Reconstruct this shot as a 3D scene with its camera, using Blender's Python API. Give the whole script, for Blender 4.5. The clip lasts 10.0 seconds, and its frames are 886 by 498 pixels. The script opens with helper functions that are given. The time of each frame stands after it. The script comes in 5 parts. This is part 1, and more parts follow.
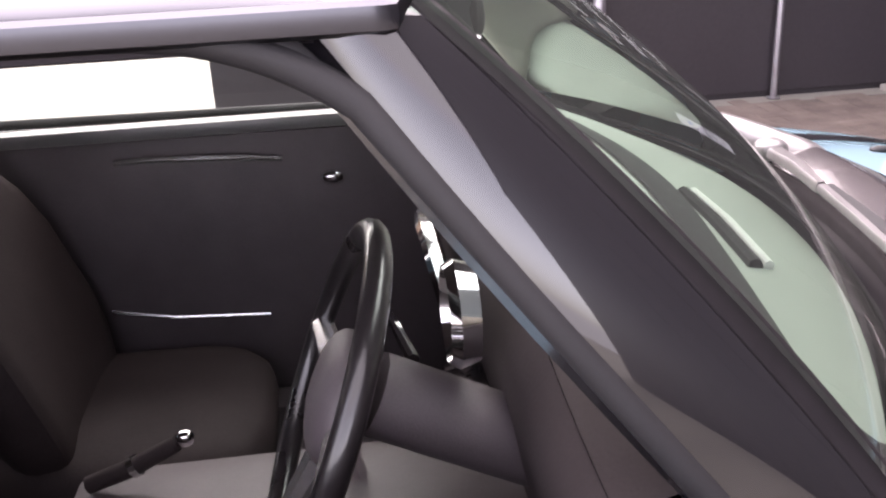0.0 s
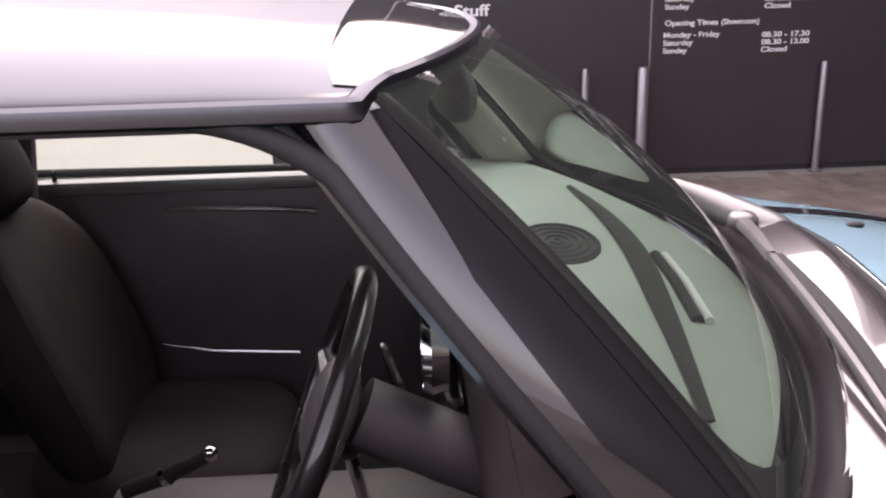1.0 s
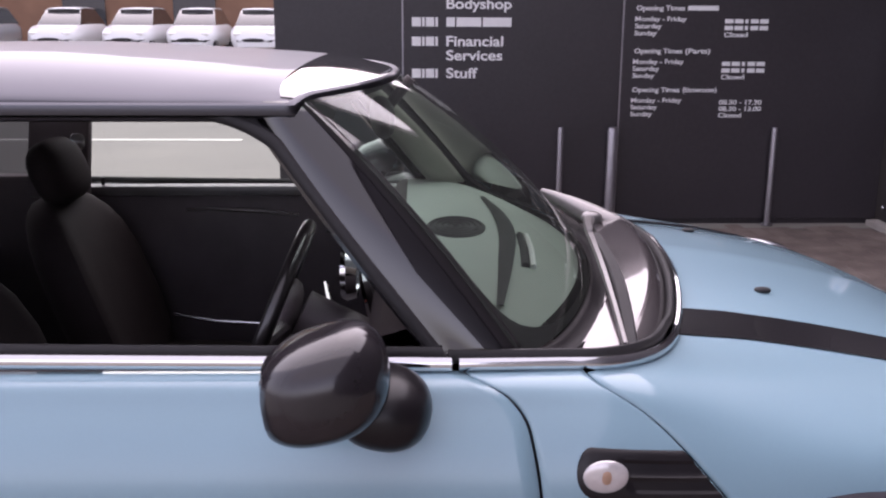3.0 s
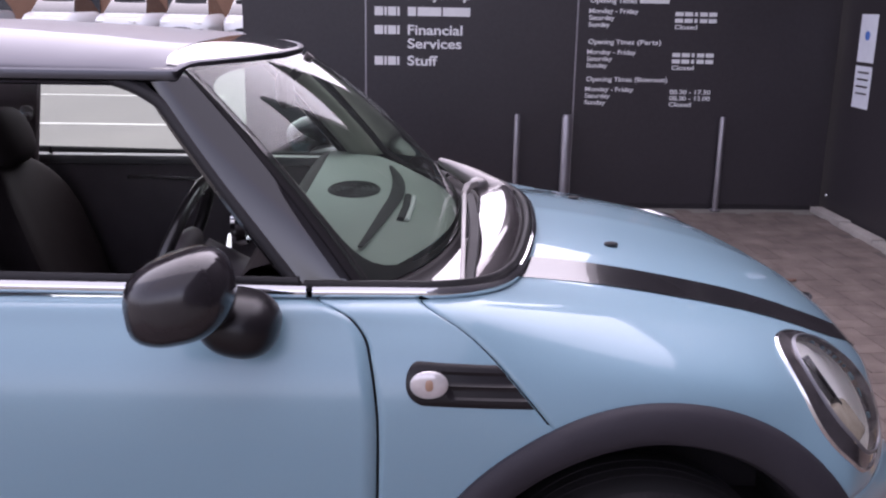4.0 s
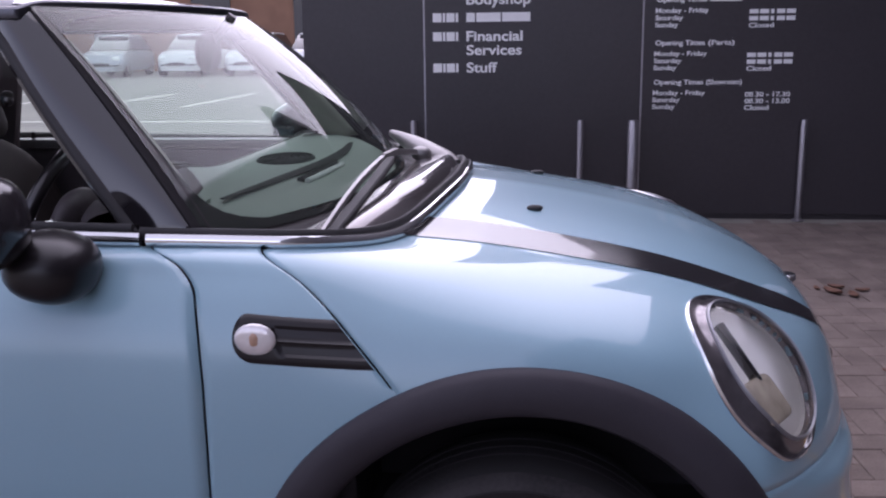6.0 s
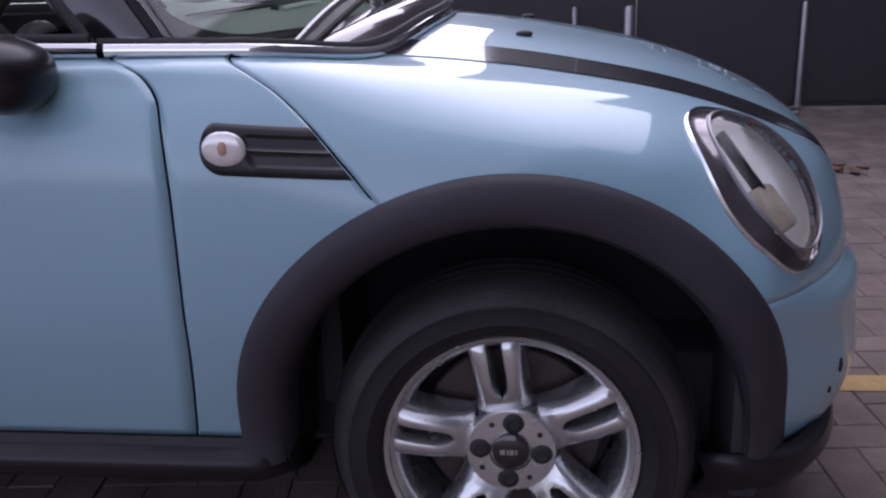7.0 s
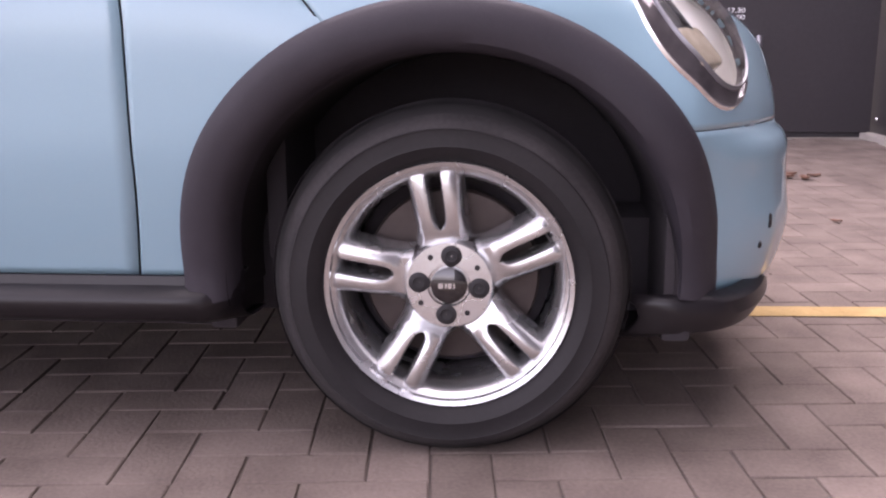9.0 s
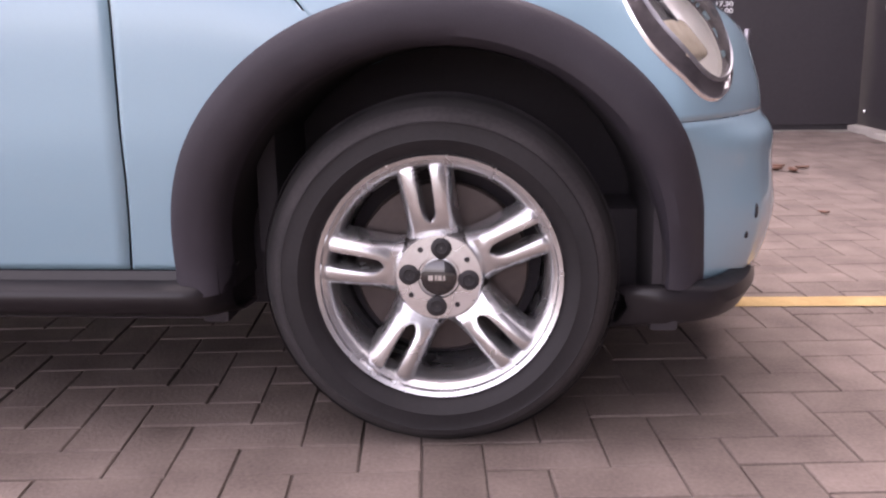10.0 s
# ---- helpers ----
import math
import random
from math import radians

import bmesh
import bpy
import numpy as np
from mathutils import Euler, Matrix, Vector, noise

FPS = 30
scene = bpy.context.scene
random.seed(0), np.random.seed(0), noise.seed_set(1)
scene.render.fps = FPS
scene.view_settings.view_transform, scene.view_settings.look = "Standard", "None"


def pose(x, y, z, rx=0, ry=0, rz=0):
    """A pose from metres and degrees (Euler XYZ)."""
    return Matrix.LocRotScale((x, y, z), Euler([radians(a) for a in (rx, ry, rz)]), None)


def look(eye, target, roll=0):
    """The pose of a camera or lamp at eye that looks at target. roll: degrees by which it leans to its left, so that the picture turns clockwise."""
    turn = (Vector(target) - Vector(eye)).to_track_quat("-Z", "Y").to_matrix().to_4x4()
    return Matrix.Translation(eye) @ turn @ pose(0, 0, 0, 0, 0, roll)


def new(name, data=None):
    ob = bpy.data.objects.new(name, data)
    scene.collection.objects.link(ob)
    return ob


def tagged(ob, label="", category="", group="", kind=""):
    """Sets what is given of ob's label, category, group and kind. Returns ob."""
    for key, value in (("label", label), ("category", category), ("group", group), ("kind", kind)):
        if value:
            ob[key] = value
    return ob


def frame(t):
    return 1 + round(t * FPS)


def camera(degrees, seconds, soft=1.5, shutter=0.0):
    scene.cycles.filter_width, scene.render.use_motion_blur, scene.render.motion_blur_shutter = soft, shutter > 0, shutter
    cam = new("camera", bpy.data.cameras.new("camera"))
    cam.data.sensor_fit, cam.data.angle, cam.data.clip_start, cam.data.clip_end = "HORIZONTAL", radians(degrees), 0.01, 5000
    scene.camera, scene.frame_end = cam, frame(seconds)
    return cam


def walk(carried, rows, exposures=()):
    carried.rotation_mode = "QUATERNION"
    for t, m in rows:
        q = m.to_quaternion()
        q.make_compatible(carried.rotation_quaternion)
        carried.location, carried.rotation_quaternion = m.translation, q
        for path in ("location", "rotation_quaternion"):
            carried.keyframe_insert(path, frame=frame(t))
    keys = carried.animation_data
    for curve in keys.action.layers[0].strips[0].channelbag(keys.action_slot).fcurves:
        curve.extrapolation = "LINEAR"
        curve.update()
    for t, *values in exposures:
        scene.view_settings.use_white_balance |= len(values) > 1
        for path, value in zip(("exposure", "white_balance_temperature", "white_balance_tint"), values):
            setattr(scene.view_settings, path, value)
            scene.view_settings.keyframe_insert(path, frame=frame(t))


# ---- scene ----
cam = camera(50.8, 10.0, soft=2.2)
PATH = [
    (0, (-0.919, -1.206, 1.39), (-0.72, 0.642, 0.651), -2.8),
    (0.5, (-0.859, -1.317, 1.422), (-0.75, 0.562, 0.746), -1.9),
    (1, (-0.848, -1.388, 1.44), (-0.761, 0.512, 0.82), -1.5),
    (1.5, (-0.881, -1.509, 1.44), (-0.767, 0.407, 0.878), -0.1),
    (2, (-0.885, -1.7, 1.446), (-0.68, 0.198, 0.85), 0.6),
    (2.2, (-0.86, -1.778, 1.459), (-0.646, 0.125, 0.885), 1.2),
    (3.3, (-0.625, -2.178, 1.457), (-0.611, -0.237, 0.974), 0.3),
    (3.5, (-0.584, -2.249, 1.449), (-0.573, -0.309, 0.965), 0.6),
    (4, (-0.444, -2.349, 1.443), (-0.38, -0.415, 0.938), 1.0),
    (4.5, (-0.236, -2.412, 1.417), (-0.259, -0.473, 0.925), 2.4),
    (5, (-0.105, -2.35, 1.379), (-0.181, -0.416, 0.875), 1.5),
    (5.2, (-0.08, -2.273, 1.364), (-0.181, -0.337, 0.871), 1.3),
    (6.3, (0.051, -2.173, 1.223), (-0.188, -0.235, 0.792), -0.8),
    (6.5, (0.048, -2.152, 1.203), (-0.19, -0.234, 0.688), -0.6),
    (7, (0.047, -2.144, 1.064), (-0.161, -0.247, 0.465), -1.7),
    (7.5, (0.073, -2.176, 0.848), (-0.136, -0.248, 0.359), -1.0),
    (8, (0.088, -2.229, 0.712), (-0.137, -0.283, 0.308), -0.9),
    (8.5, (0.102, -2.265, 0.686), (-0.14, -0.326, 0.26), -0.3),
    (9, (0.104, -2.286, 0.682), (-0.044, -0.338, 0.254), -0.3),
    (9.5, (0.102, -2.296, 0.679), (-0.028, -0.347, 0.249), -0.1),
    (10, (0.108, -2.299, 0.678), (-0.022, -0.351, 0.242), -0.7),
]
EXPOSURES = [(0.0, 3.17, 6900, 28), (0.5, 2.67, 6900, 28), (1.0, 2.32, 6900, 28), (1.5, 2.07, 6900, 28), (2.0, 1.87, 6900, 28), (3.5, 1.54, 6240, 32), (5.0, 1.6, 6120, 32), (6.5, 1.12, 5850, 32), (7.0, 1.17, 5850, 30), (7.5, 1.8, 5950, 31), (8.5, 2.62, 6600, 33), (9.3, 2.7, 6850, 33), (10.0, 2.72, 6950, 33)]
walk(cam, [(t, look(eye, target, roll)) for t, eye, target, roll in PATH], EXPOSURES)

# ---- daylight: bright overcast sky with a veiled sun ----
world = bpy.data.worlds.new("overcast")
scene.world = world
world.use_nodes = True
wn, wl = world.node_tree.nodes, world.node_tree.links
sky = wn.new("ShaderNodeTexSky")
sky.sky_type, sky.sun_disc = "NISHITA", False
sky.sun_elevation, sky.sun_rotation = radians(50), radians(0)
sky.dust_density, sky.air_density = 3.0, 1.0
grey = wn.new("ShaderNodeHueSaturation")
grey.inputs["Saturation"].default_value = 0.35
wl.new(sky.outputs[0], grey.inputs["Color"])
# cloud spreads the glare round the sun and whitens the far side of the sky
cloud = wn.new("ShaderNodeMix")
cloud.data_type, cloud.blend_type = "RGBA", "DARKEN"
cloud.inputs["Factor"].default_value = 0.92
cloud.inputs["B"].default_value = (5.2, 5.2, 5.5, 1)
wl.new(grey.outputs[0], cloud.inputs["A"])
veil = wn.new("ShaderNodeMix")
veil.data_type, veil.blend_type = "RGBA", "LIGHTEN"
veil.inputs["Factor"].default_value = 0.9
veil.inputs["B"].default_value = (2.3, 2.35, 2.5, 1)
wl.new(cloud.outputs["Result"], veil.inputs["A"])
wl.new(veil.outputs["Result"], wn["Background"].inputs[0])
wn["Background"].inputs[1].default_value = 0.15
sun = new("sun", bpy.data.lights.new("sun", "SUN"))
sun.data.energy, sun.data.angle, sun.data.color = 1.1, radians(112), (1.0, 0.96, 0.9)
sun.matrix_world = look((0.0, 8.0, 9.5), (0, 0, 0))


# ---- materials ----
def mat(name, base, rough=0.5, metal=0.0, vary=0.12, scale=6.0, bump=0.0, fine=90.0, coat=0.0, other=None, spec=0.5):
    """Procedural surface: base colour broken by broad stains and fine grain, uneven gloss, optional relief."""
    m = bpy.data.materials.new(name)
    m.use_nodes = True
    n, l = m.node_tree.nodes, m.node_tree.links
    b = n["Principled BSDF"]
    co = n.new("ShaderNodeTexCoord")
    big, small = n.new("ShaderNodeTexNoise"), n.new("ShaderNodeTexNoise")
    big.inputs["Scale"].default_value, small.inputs["Scale"].default_value = scale, fine
    big.inputs["Detail"].default_value = small.inputs["Detail"].default_value = 5
    for t in (big, small):
        l.new(co.outputs["Object"], t.inputs["Vector"])
    add = n.new("ShaderNodeMath")
    add.operation = "MULTIPLY_ADD"
    add.inputs[1].default_value = 0.45
    l.new(small.outputs[0], add.inputs[0])
    l.new(big.outputs[0], add.inputs[2])
    ramp = n.new("ShaderNodeMapRange")
    ramp.inputs[1].default_value, ramp.inputs[2].default_value = 0.42, 1.02
    l.new(add.outputs[0], ramp.inputs[0])
    mix = n.new("ShaderNodeMix")
    mix.data_type = "RGBA"
    hi = other or [min(1, c * (1 + vary)) for c in base]
    lo = [c * (1 - vary) for c in base]
    mix.inputs["A"].default_value, mix.inputs["B"].default_value = (*lo, 1), (*hi, 1)
    l.new(ramp.outputs[0], mix.inputs["Factor"])
    l.new(mix.outputs["Result"], b.inputs["Base Color"])
    rr = n.new("ShaderNodeMapRange")
    rr.inputs[3].default_value, rr.inputs[4].default_value = max(0.0, rough * 0.88), min(1, rough * 1.12)
    l.new(big.outputs[0], rr.inputs[0])
    l.new(rr.outputs[0], b.inputs["Roughness"])
    b.inputs["Metallic"].default_value = metal
    b.inputs["Coat Weight"].default_value, b.inputs["Coat Roughness"].default_value = coat, 0.03
    b.inputs["Specular IOR Level"].default_value = spec
    if bump:
        bp = n.new("ShaderNodeBump")
        bp.inputs["Strength"].default_value, bp.inputs["Distance"].default_value = 0.6, bump
        l.new(small.outputs[0], bp.inputs["Height"])
        l.new(bp.outputs[0], b.inputs["Normal"])
    return m


def random_tint(m, amount, island=False):
    """Shifts the brightness of each object, or each loose piece, that wears m by its own random value."""
    n, l = m.node_tree.nodes, m.node_tree.links
    b = n["Principled BSDF"]
    src = b.inputs["Base Color"].links[0].from_socket
    info = n.new("ShaderNodeNewGeometry" if island else "ShaderNodeObjectInfo")
    hsv, mr = n.new("ShaderNodeHueSaturation"), n.new("ShaderNodeMapRange")
    mr.inputs[3].default_value, mr.inputs[4].default_value = 1 - amount, 1 + amount
    l.new(info.outputs["Random Per Island" if island else "Random"], mr.inputs[0])
    l.new(mr.outputs[0], hsv.inputs["Value"])
    l.new(src, hsv.inputs["Color"])
    l.new(hsv.outputs[0], b.inputs["Base Color"])
    return m


def glass(name, tint, rough=0.0, haze=0.0):
    m = bpy.data.materials.new(name)
    m.use_nodes = True
    n, l = m.node_tree.nodes, m.node_tree.links
    out = n["Material Output"]
    n.remove(n["Principled BSDF"])
    tr, gl, fr, mx = n.new("ShaderNodeBsdfTransparent"), n.new("ShaderNodeBsdfGlossy"), n.new("ShaderNodeFresnel"), n.new("ShaderNodeMixShader")
    tr.inputs[0].default_value = (*tint, 1)
    gl.inputs["Roughness"].default_value = rough
    fr.inputs[0].default_value = 1.5
    l.new(fr.outputs[0], mx.inputs[0])
    l.new(tr.outputs[0], mx.inputs[1])
    l.new(gl.outputs[0], mx.inputs[2])
    # Patchy pale diffuse film mixed over the glass.
    if haze:
        film, dm, no, mr = n.new("ShaderNodeBsdfDiffuse"), n.new("ShaderNodeMixShader"), n.new("ShaderNodeTexNoise"), n.new("ShaderNodeMapRange")
        film.inputs[0].default_value = (0.62, 0.70, 0.64, 1)
        no.inputs["Scale"].default_value, no.inputs["Detail"].default_value = 3.0, 6
        mr.inputs[3].default_value, mr.inputs[4].default_value = haze * 0.5, haze * 1.5
        l.new(no.outputs[0], mr.inputs[0])
        l.new(mr.outputs[0], dm.inputs[0])
        l.new(mx.outputs[0], dm.inputs[1])
        l.new(film.outputs[0], dm.inputs[2])
        l.new(dm.outputs[0], out.inputs[0])
    else:
        l.new(mx.outputs[0], out.inputs[0])
    return m


PAINT = mat("ice_blue_paint", (0.228, 0.376, 0.452), 0.42, 0.0, 0.03, 1.2, coat=1.0, fine=300)
SILVER = mat("silver_roof_paint", (0.085, 0.085, 0.098), 0.30, 0.92, 0.03, 1.5, coat=0.25, fine=400)
SILVER.node_tree.nodes["Principled BSDF"].inputs["Specular Tint"].default_value = (0.5, 0.5, 0.52, 1)
PILLAR = mat("gloss_black_pillar", (0.011, 0.010, 0.012), 0.04, 0.0, 0.1, 4.0, coat=1.0, spec=0.6)
PILLAR.node_tree.nodes["Principled BSDF"].inputs["Coat IOR"].default_value = 1.45
SILLBLACK = mat("sill_black", (0.013, 0.011, 0.013), 0.34, 0.0, 0.2, 6.0, spec=0.35)
CAP = mat("mirror_cap_black", (0.020, 0.017, 0.020), 0.16, 0.0, 0.15, 8.0, coat=0.25, spec=0.5)
GLOSS = mat("gloss_black", (0.012, 0.011, 0.013), 0.06, 0.0, 0.15, 8.0, coat=1.0)
STRIPE = mat("stripe_black", (0.015, 0.014, 0.016), 0.16, 0.0, 0.15, 8.0, coat=0.7)
TRIM = mat("black_grained_plastic", (0.037, 0.033, 0.041), 0.6, 0.0, 0.25, 7.0, 0.0008, 500, spec=0.28)
RUBBER = mat("black_rubber", (0.016, 0.015, 0.017), 0.7, 0.0, 0.2, 12.0, 0.0004, 300)
TYRE = mat("tyre_rubber", (0.011, 0.0095, 0.0115), 0.62, 0.0, 0.35, 9.0, 0.0007, 160, other=(0.017, 0.015, 0.017), spec=0.35)
# Lighter rubber: the sky's light on the shoulder put into its colour.
SHOULDER = mat("skylit_tyre_shoulder", (0.020, 0.018, 0.020), 0.75, 0.0, 0.35, 7.0, 0.0008, 140, other=(0.050, 0.045, 0.047), spec=0.3)
WIPER = mat("wiper_grey", (0.20, 0.19, 0.19), 0.30, 0.5, 0.15, 12.0)
# Tread darker than the sidewall: the arch's shade put into its colour.
TREAD = mat("shaded_tread", (0.008, 0.007, 0.008), 0.8, 0.0, 0.3, 15.0, 0.001, 120)
CHROME = mat("chrome", (0.82, 0.82, 0.83), 0.08, 1.0, 0.03, 5.0)
ALLOY = mat("silver_alloy", (0.63, 0.635, 0.645), 0.27, 0.9, 0.08, 14.0, coat=0.3)
ALLOY_DULL = mat("alloy_barrel", (0.30, 0.30, 0.31), 0.45, 0.8, 0.12, 12.0)
DISC = mat("brake_disc_steel", (0.060, 0.047, 0.044), 0.5, 0.6, 0.25, 20.0)
DARK = mat("underbody_black", (0.030, 0.026, 0.030), 0.9, 0.0, 0.2, 9.0)
CABIN = mat("cabin_black", (0.098, 0.082, 0.088), 0.55, 0.0, 0.2, 10.0, 0.0004, 350)
LINING = mat("pale_lining", (0.42, 0.40, 0.36), 0.8, 0.0, 0.08, 9.0, 0.0004, 300)
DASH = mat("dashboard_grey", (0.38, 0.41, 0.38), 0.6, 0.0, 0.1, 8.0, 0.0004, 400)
LEATHER = mat("seat_black_leather", (0.042, 0.034, 0.035), 0.7, 0.0, 0.2, 10.0, 0.0006, 220, spec=0.12)
STEER = mat("polished_black_leather", (0.014, 0.012, 0.013), 0.28, 0.0, 0.2, 14.0, 0.0003, 260, coat=0.5)
SATIN = mat("satin_silver", (0.6, 0.6, 0.6), 0.25, 0.9, 0.05, 12.0)
RED = mat("red_plastic", (0.6, 0.06, 0.03), 0.35, 0.0, 0.1, 20.0)
GLASS = glass("clear_glass", (0.80, 0.88, 0.83))
WSGLASS = glass("green_windscreen_glass", (0.70, 0.84, 0.76), haze=0.016)
FRIT = mat("black_print", (0.014, 0.012, 0.014), 0.6, 0.0, 0.2, 10.0, spec=0.2)
# Strong mottling paints broken reflections into the dark bezel's colour.
BEZEL = mat("mottled_lamp_bezel", (0.09, 0.08, 0.09), 0.14, 0.85, 0.5, 22.0, coat=0.6, other=(0.34, 0.31, 0.32))
SCOOP = mat("scoop_black", (0.012, 0.010, 0.012), 0.3, 0.0, 0.2, 10.0, spec=0.35)
INDICATOR = mat("indicator_lens", (0.72, 0.68, 0.68), 0.12, 0.35, 0.12, 60, coat=1.0)
LENS = glass("lamp_lens", (0.93, 0.93, 0.93))
REFLECT = mat("lamp_reflector", (0.96, 0.96, 0.94), 0.16, 0.08, 0.03, 10.0)
AMBER = mat("amber_bulb", (0.42, 0.26, 0.18), 0.3, 0.0, 0.1, 30.0)
LAMPGREY = mat("lamp_housing", (0.22, 0.22, 0.24), 0.3, 0.5, 0.1, 20.0)
MIRROR = mat("mirror_glass", (0.9, 0.9, 0.9), 0.02, 1.0, 0.01)
WHITE = mat("white_lettering", (0.8, 0.8, 0.8), 0.5, 0.0, 0.05, 20.0)
PAPER = mat("white_paper", (0.75, 0.77, 0.82), 0.7, 0.0, 0.06, 12.0)
INK = mat("blue_ink", (0.08, 0.2, 0.55), 0.7, 0.0, 0.1, 12.0)
PANEL = mat("black_sign_panel", (0.032, 0.027, 0.031), 0.40, 0.0, 0.3, 0.8, fine=40)
STEEL = mat("brushed_steel", (0.34, 0.32, 0.34), 0.38, 0.8, 0.15, 9.0)
CONCRETE = mat("pale_concrete", (0.36, 0.33, 0.30), 0.85, 0.0, 0.2, 5.0, 0.003, 60)
BLOCK = random_tint(mat("paving_block", (0.136, 0.107, 0.094), 0.88, 0.0, 0.22, 6.0, 0.0028, 130, other=(0.228, 0.185, 0.163), spec=0.2), 0.12)
BLOCK_REST = random_tint(mat("paving_block_joined", (0.136, 0.107, 0.094), 0.88, 0.0, 0.22, 6.0, 0.0028, 130, other=(0.228, 0.185, 0.163), spec=0.2), 0.12, True)
SAND = mat("joint_sand", (0.105, 0.084, 0.074), 0.95, 0.0, 0.25, 14.0, 0.002, 120)
GROUND = mat("worn_asphalt", (0.20, 0.19, 0.17), 0.9, 0.0, 0.22, 0.5, 0.004, 40, other=(0.26, 0.245, 0.215))
YELLOW = mat("worn_yellow_line", (0.36, 0.235, 0.08), 0.8, 0.0, 0.25, 12.0, 0.0015, 120, other=(0.48, 0.33, 0.14))
LINEWHITE = mat("worn_white_line", (0.6, 0.58, 0.52), 0.8, 0.0, 0.2, 6.0)
BRICK = mat("far_brick", (0.22, 0.115, 0.075), 0.9, 0.0, 0.25, 0.7, other=(0.30, 0.17, 0.11))
CARWHITE = mat("white_car_paint", (0.72, 0.73, 0.74), 0.35, 0.0, 0.04, 1.0, coat=0.8)
CARSILVER = mat("silver_car_paint", (0.45, 0.47, 0.50), 0.3, 0.5, 0.04, 1.0, coat=0.8)
LEAF = mat("dry_leaf", (0.15, 0.075, 0.050), 0.8, 0.0, 0.3, 30.0)


# ---- mesh helpers ----
def interp(xs, ys):
    """Monotone cubic through a few control values."""
    xs, ys = np.array(xs, float), np.array(ys, float)
    h, d = np.diff(xs), np.diff(ys) / np.diff(xs)
    m = np.zeros(len(xs))
    m[0], m[-1] = d[0], d[-1]
    for i in range(1, len(xs) - 1):
        if d[i - 1] * d[i] > 0:
            w1, w2 = 2 * h[i] + h[i - 1], h[i] + 2 * h[i - 1]
            m[i] = (w1 + w2) / (w1 / d[i - 1] + w2 / d[i])

    def f(x):
        x = min(max(x, xs[0]), xs[-1])
        i = min(max(int(np.searchsorted(xs, x)) - 1, 0), len(xs) - 2)
        t = (x - xs[i]) / h[i]
        a, b, c, e = 2 * t**3 - 3 * t**2 + 1, t**3 - 2 * t**2 + t, -2 * t**3 + 3 * t**2, t**3 - t**2
        return float(a * ys[i] + b * h[i] * m[i] + c * ys[i + 1] + e * h[i] * m[i + 1])
    return f


def catmull(pts, s):
    """Point at s in 0..1 of a smooth curve through pts."""
    n = len(pts) - 1
    i = min(int(s * n), n - 1)
    t = s * n - i
    p = [np.array(pts[min(max(k, 0), n)], float) for k in (i - 1, i, i + 1, i + 2)]
    if i == 0:
        p[0] = 2 * p[1] - p[2]
    if i == n - 1:
        p[3] = 2 * p[2] - p[1]
    return 0.5 * (2 * p[1] + (p[2] - p[0]) * t + (2 * p[0] - 5 * p[1] + 4 * p[2] - p[3]) * t**2 + (3 * p[1] - p[0] - 3 * p[2] + p[3]) * t**3)


def part(name, bm, material, parent=None, label="", smooth=True, thick=0.0):
    """Links bm as one mesh object, under parent if given."""
    me = bpy.data.meshes.new(name)
    for f in bm.faces:
        f.smooth = smooth
    bm.to_mesh(me)
    bm.free()
    me.materials.append(material)
    if smooth:
        me.set_sharp_from_angle(angle=radians(38))
    ob = new(name, me)
    if parent:
        ob.parent = parent
    if label:
        ob["label"] = label
    if thick:
        md = ob.modifiers.new("thickness", "SOLIDIFY")
        md.thickness, md.offset = thick, -1
    return ob


def grid(rows, closed=False, flip=False, bm=None):
    """Quad sheet through rows of points."""
    bm = bm or bmesh.new()
    vs = [[bm.verts.new(p) for p in r] for r in rows]
    n = len(vs[0])
    for i in range(len(vs) - 1):
        for j in range(n if closed else n - 1):
            q = [vs[i][j], vs[i][(j + 1) % n], vs[i + 1][(j + 1) % n], vs[i + 1][j]]
            if len({v.co.to_tuple(6) for v in q}) < 4:
                u = []
                for v in q:
                    if not any((v.co - w.co).length < 1e-6 for w in u):
                        u.append(v)
                q = u
            if len(q) > 2:
                bm.faces.new(q[::-1] if flip else q)
    return bm


def outward(bm, c):
    """Turns faces away from the point c."""
    bm.normal_update()
    c = Vector(c)
    for f in bm.faces:
        if f.normal.dot(f.calc_center_median() - c) < 0:
            f.normal_flip()
    return bm


def box(c, size, bevel=0.0, rot=None, bm=None, seg=2):
    """Bevelled block at c."""
    b = bmesh.new()
    bmesh.ops.create_cube(b, size=1, matrix=Matrix.Diagonal((*size, 1)))
    if bevel:
        bmesh.ops.bevel(b, geom=b.edges[:], offset=bevel, segments=seg, affect="EDGES", profile=0.6)
    b.transform(Matrix.Translation(c) @ (rot or Matrix()))
    if bm is None:
        return b
    me = bpy.data.meshes.new("t")
    b.to_mesh(me)
    b.free()
    bm.from_mesh(me)
    bpy.data.meshes.remove(me)
    return bm


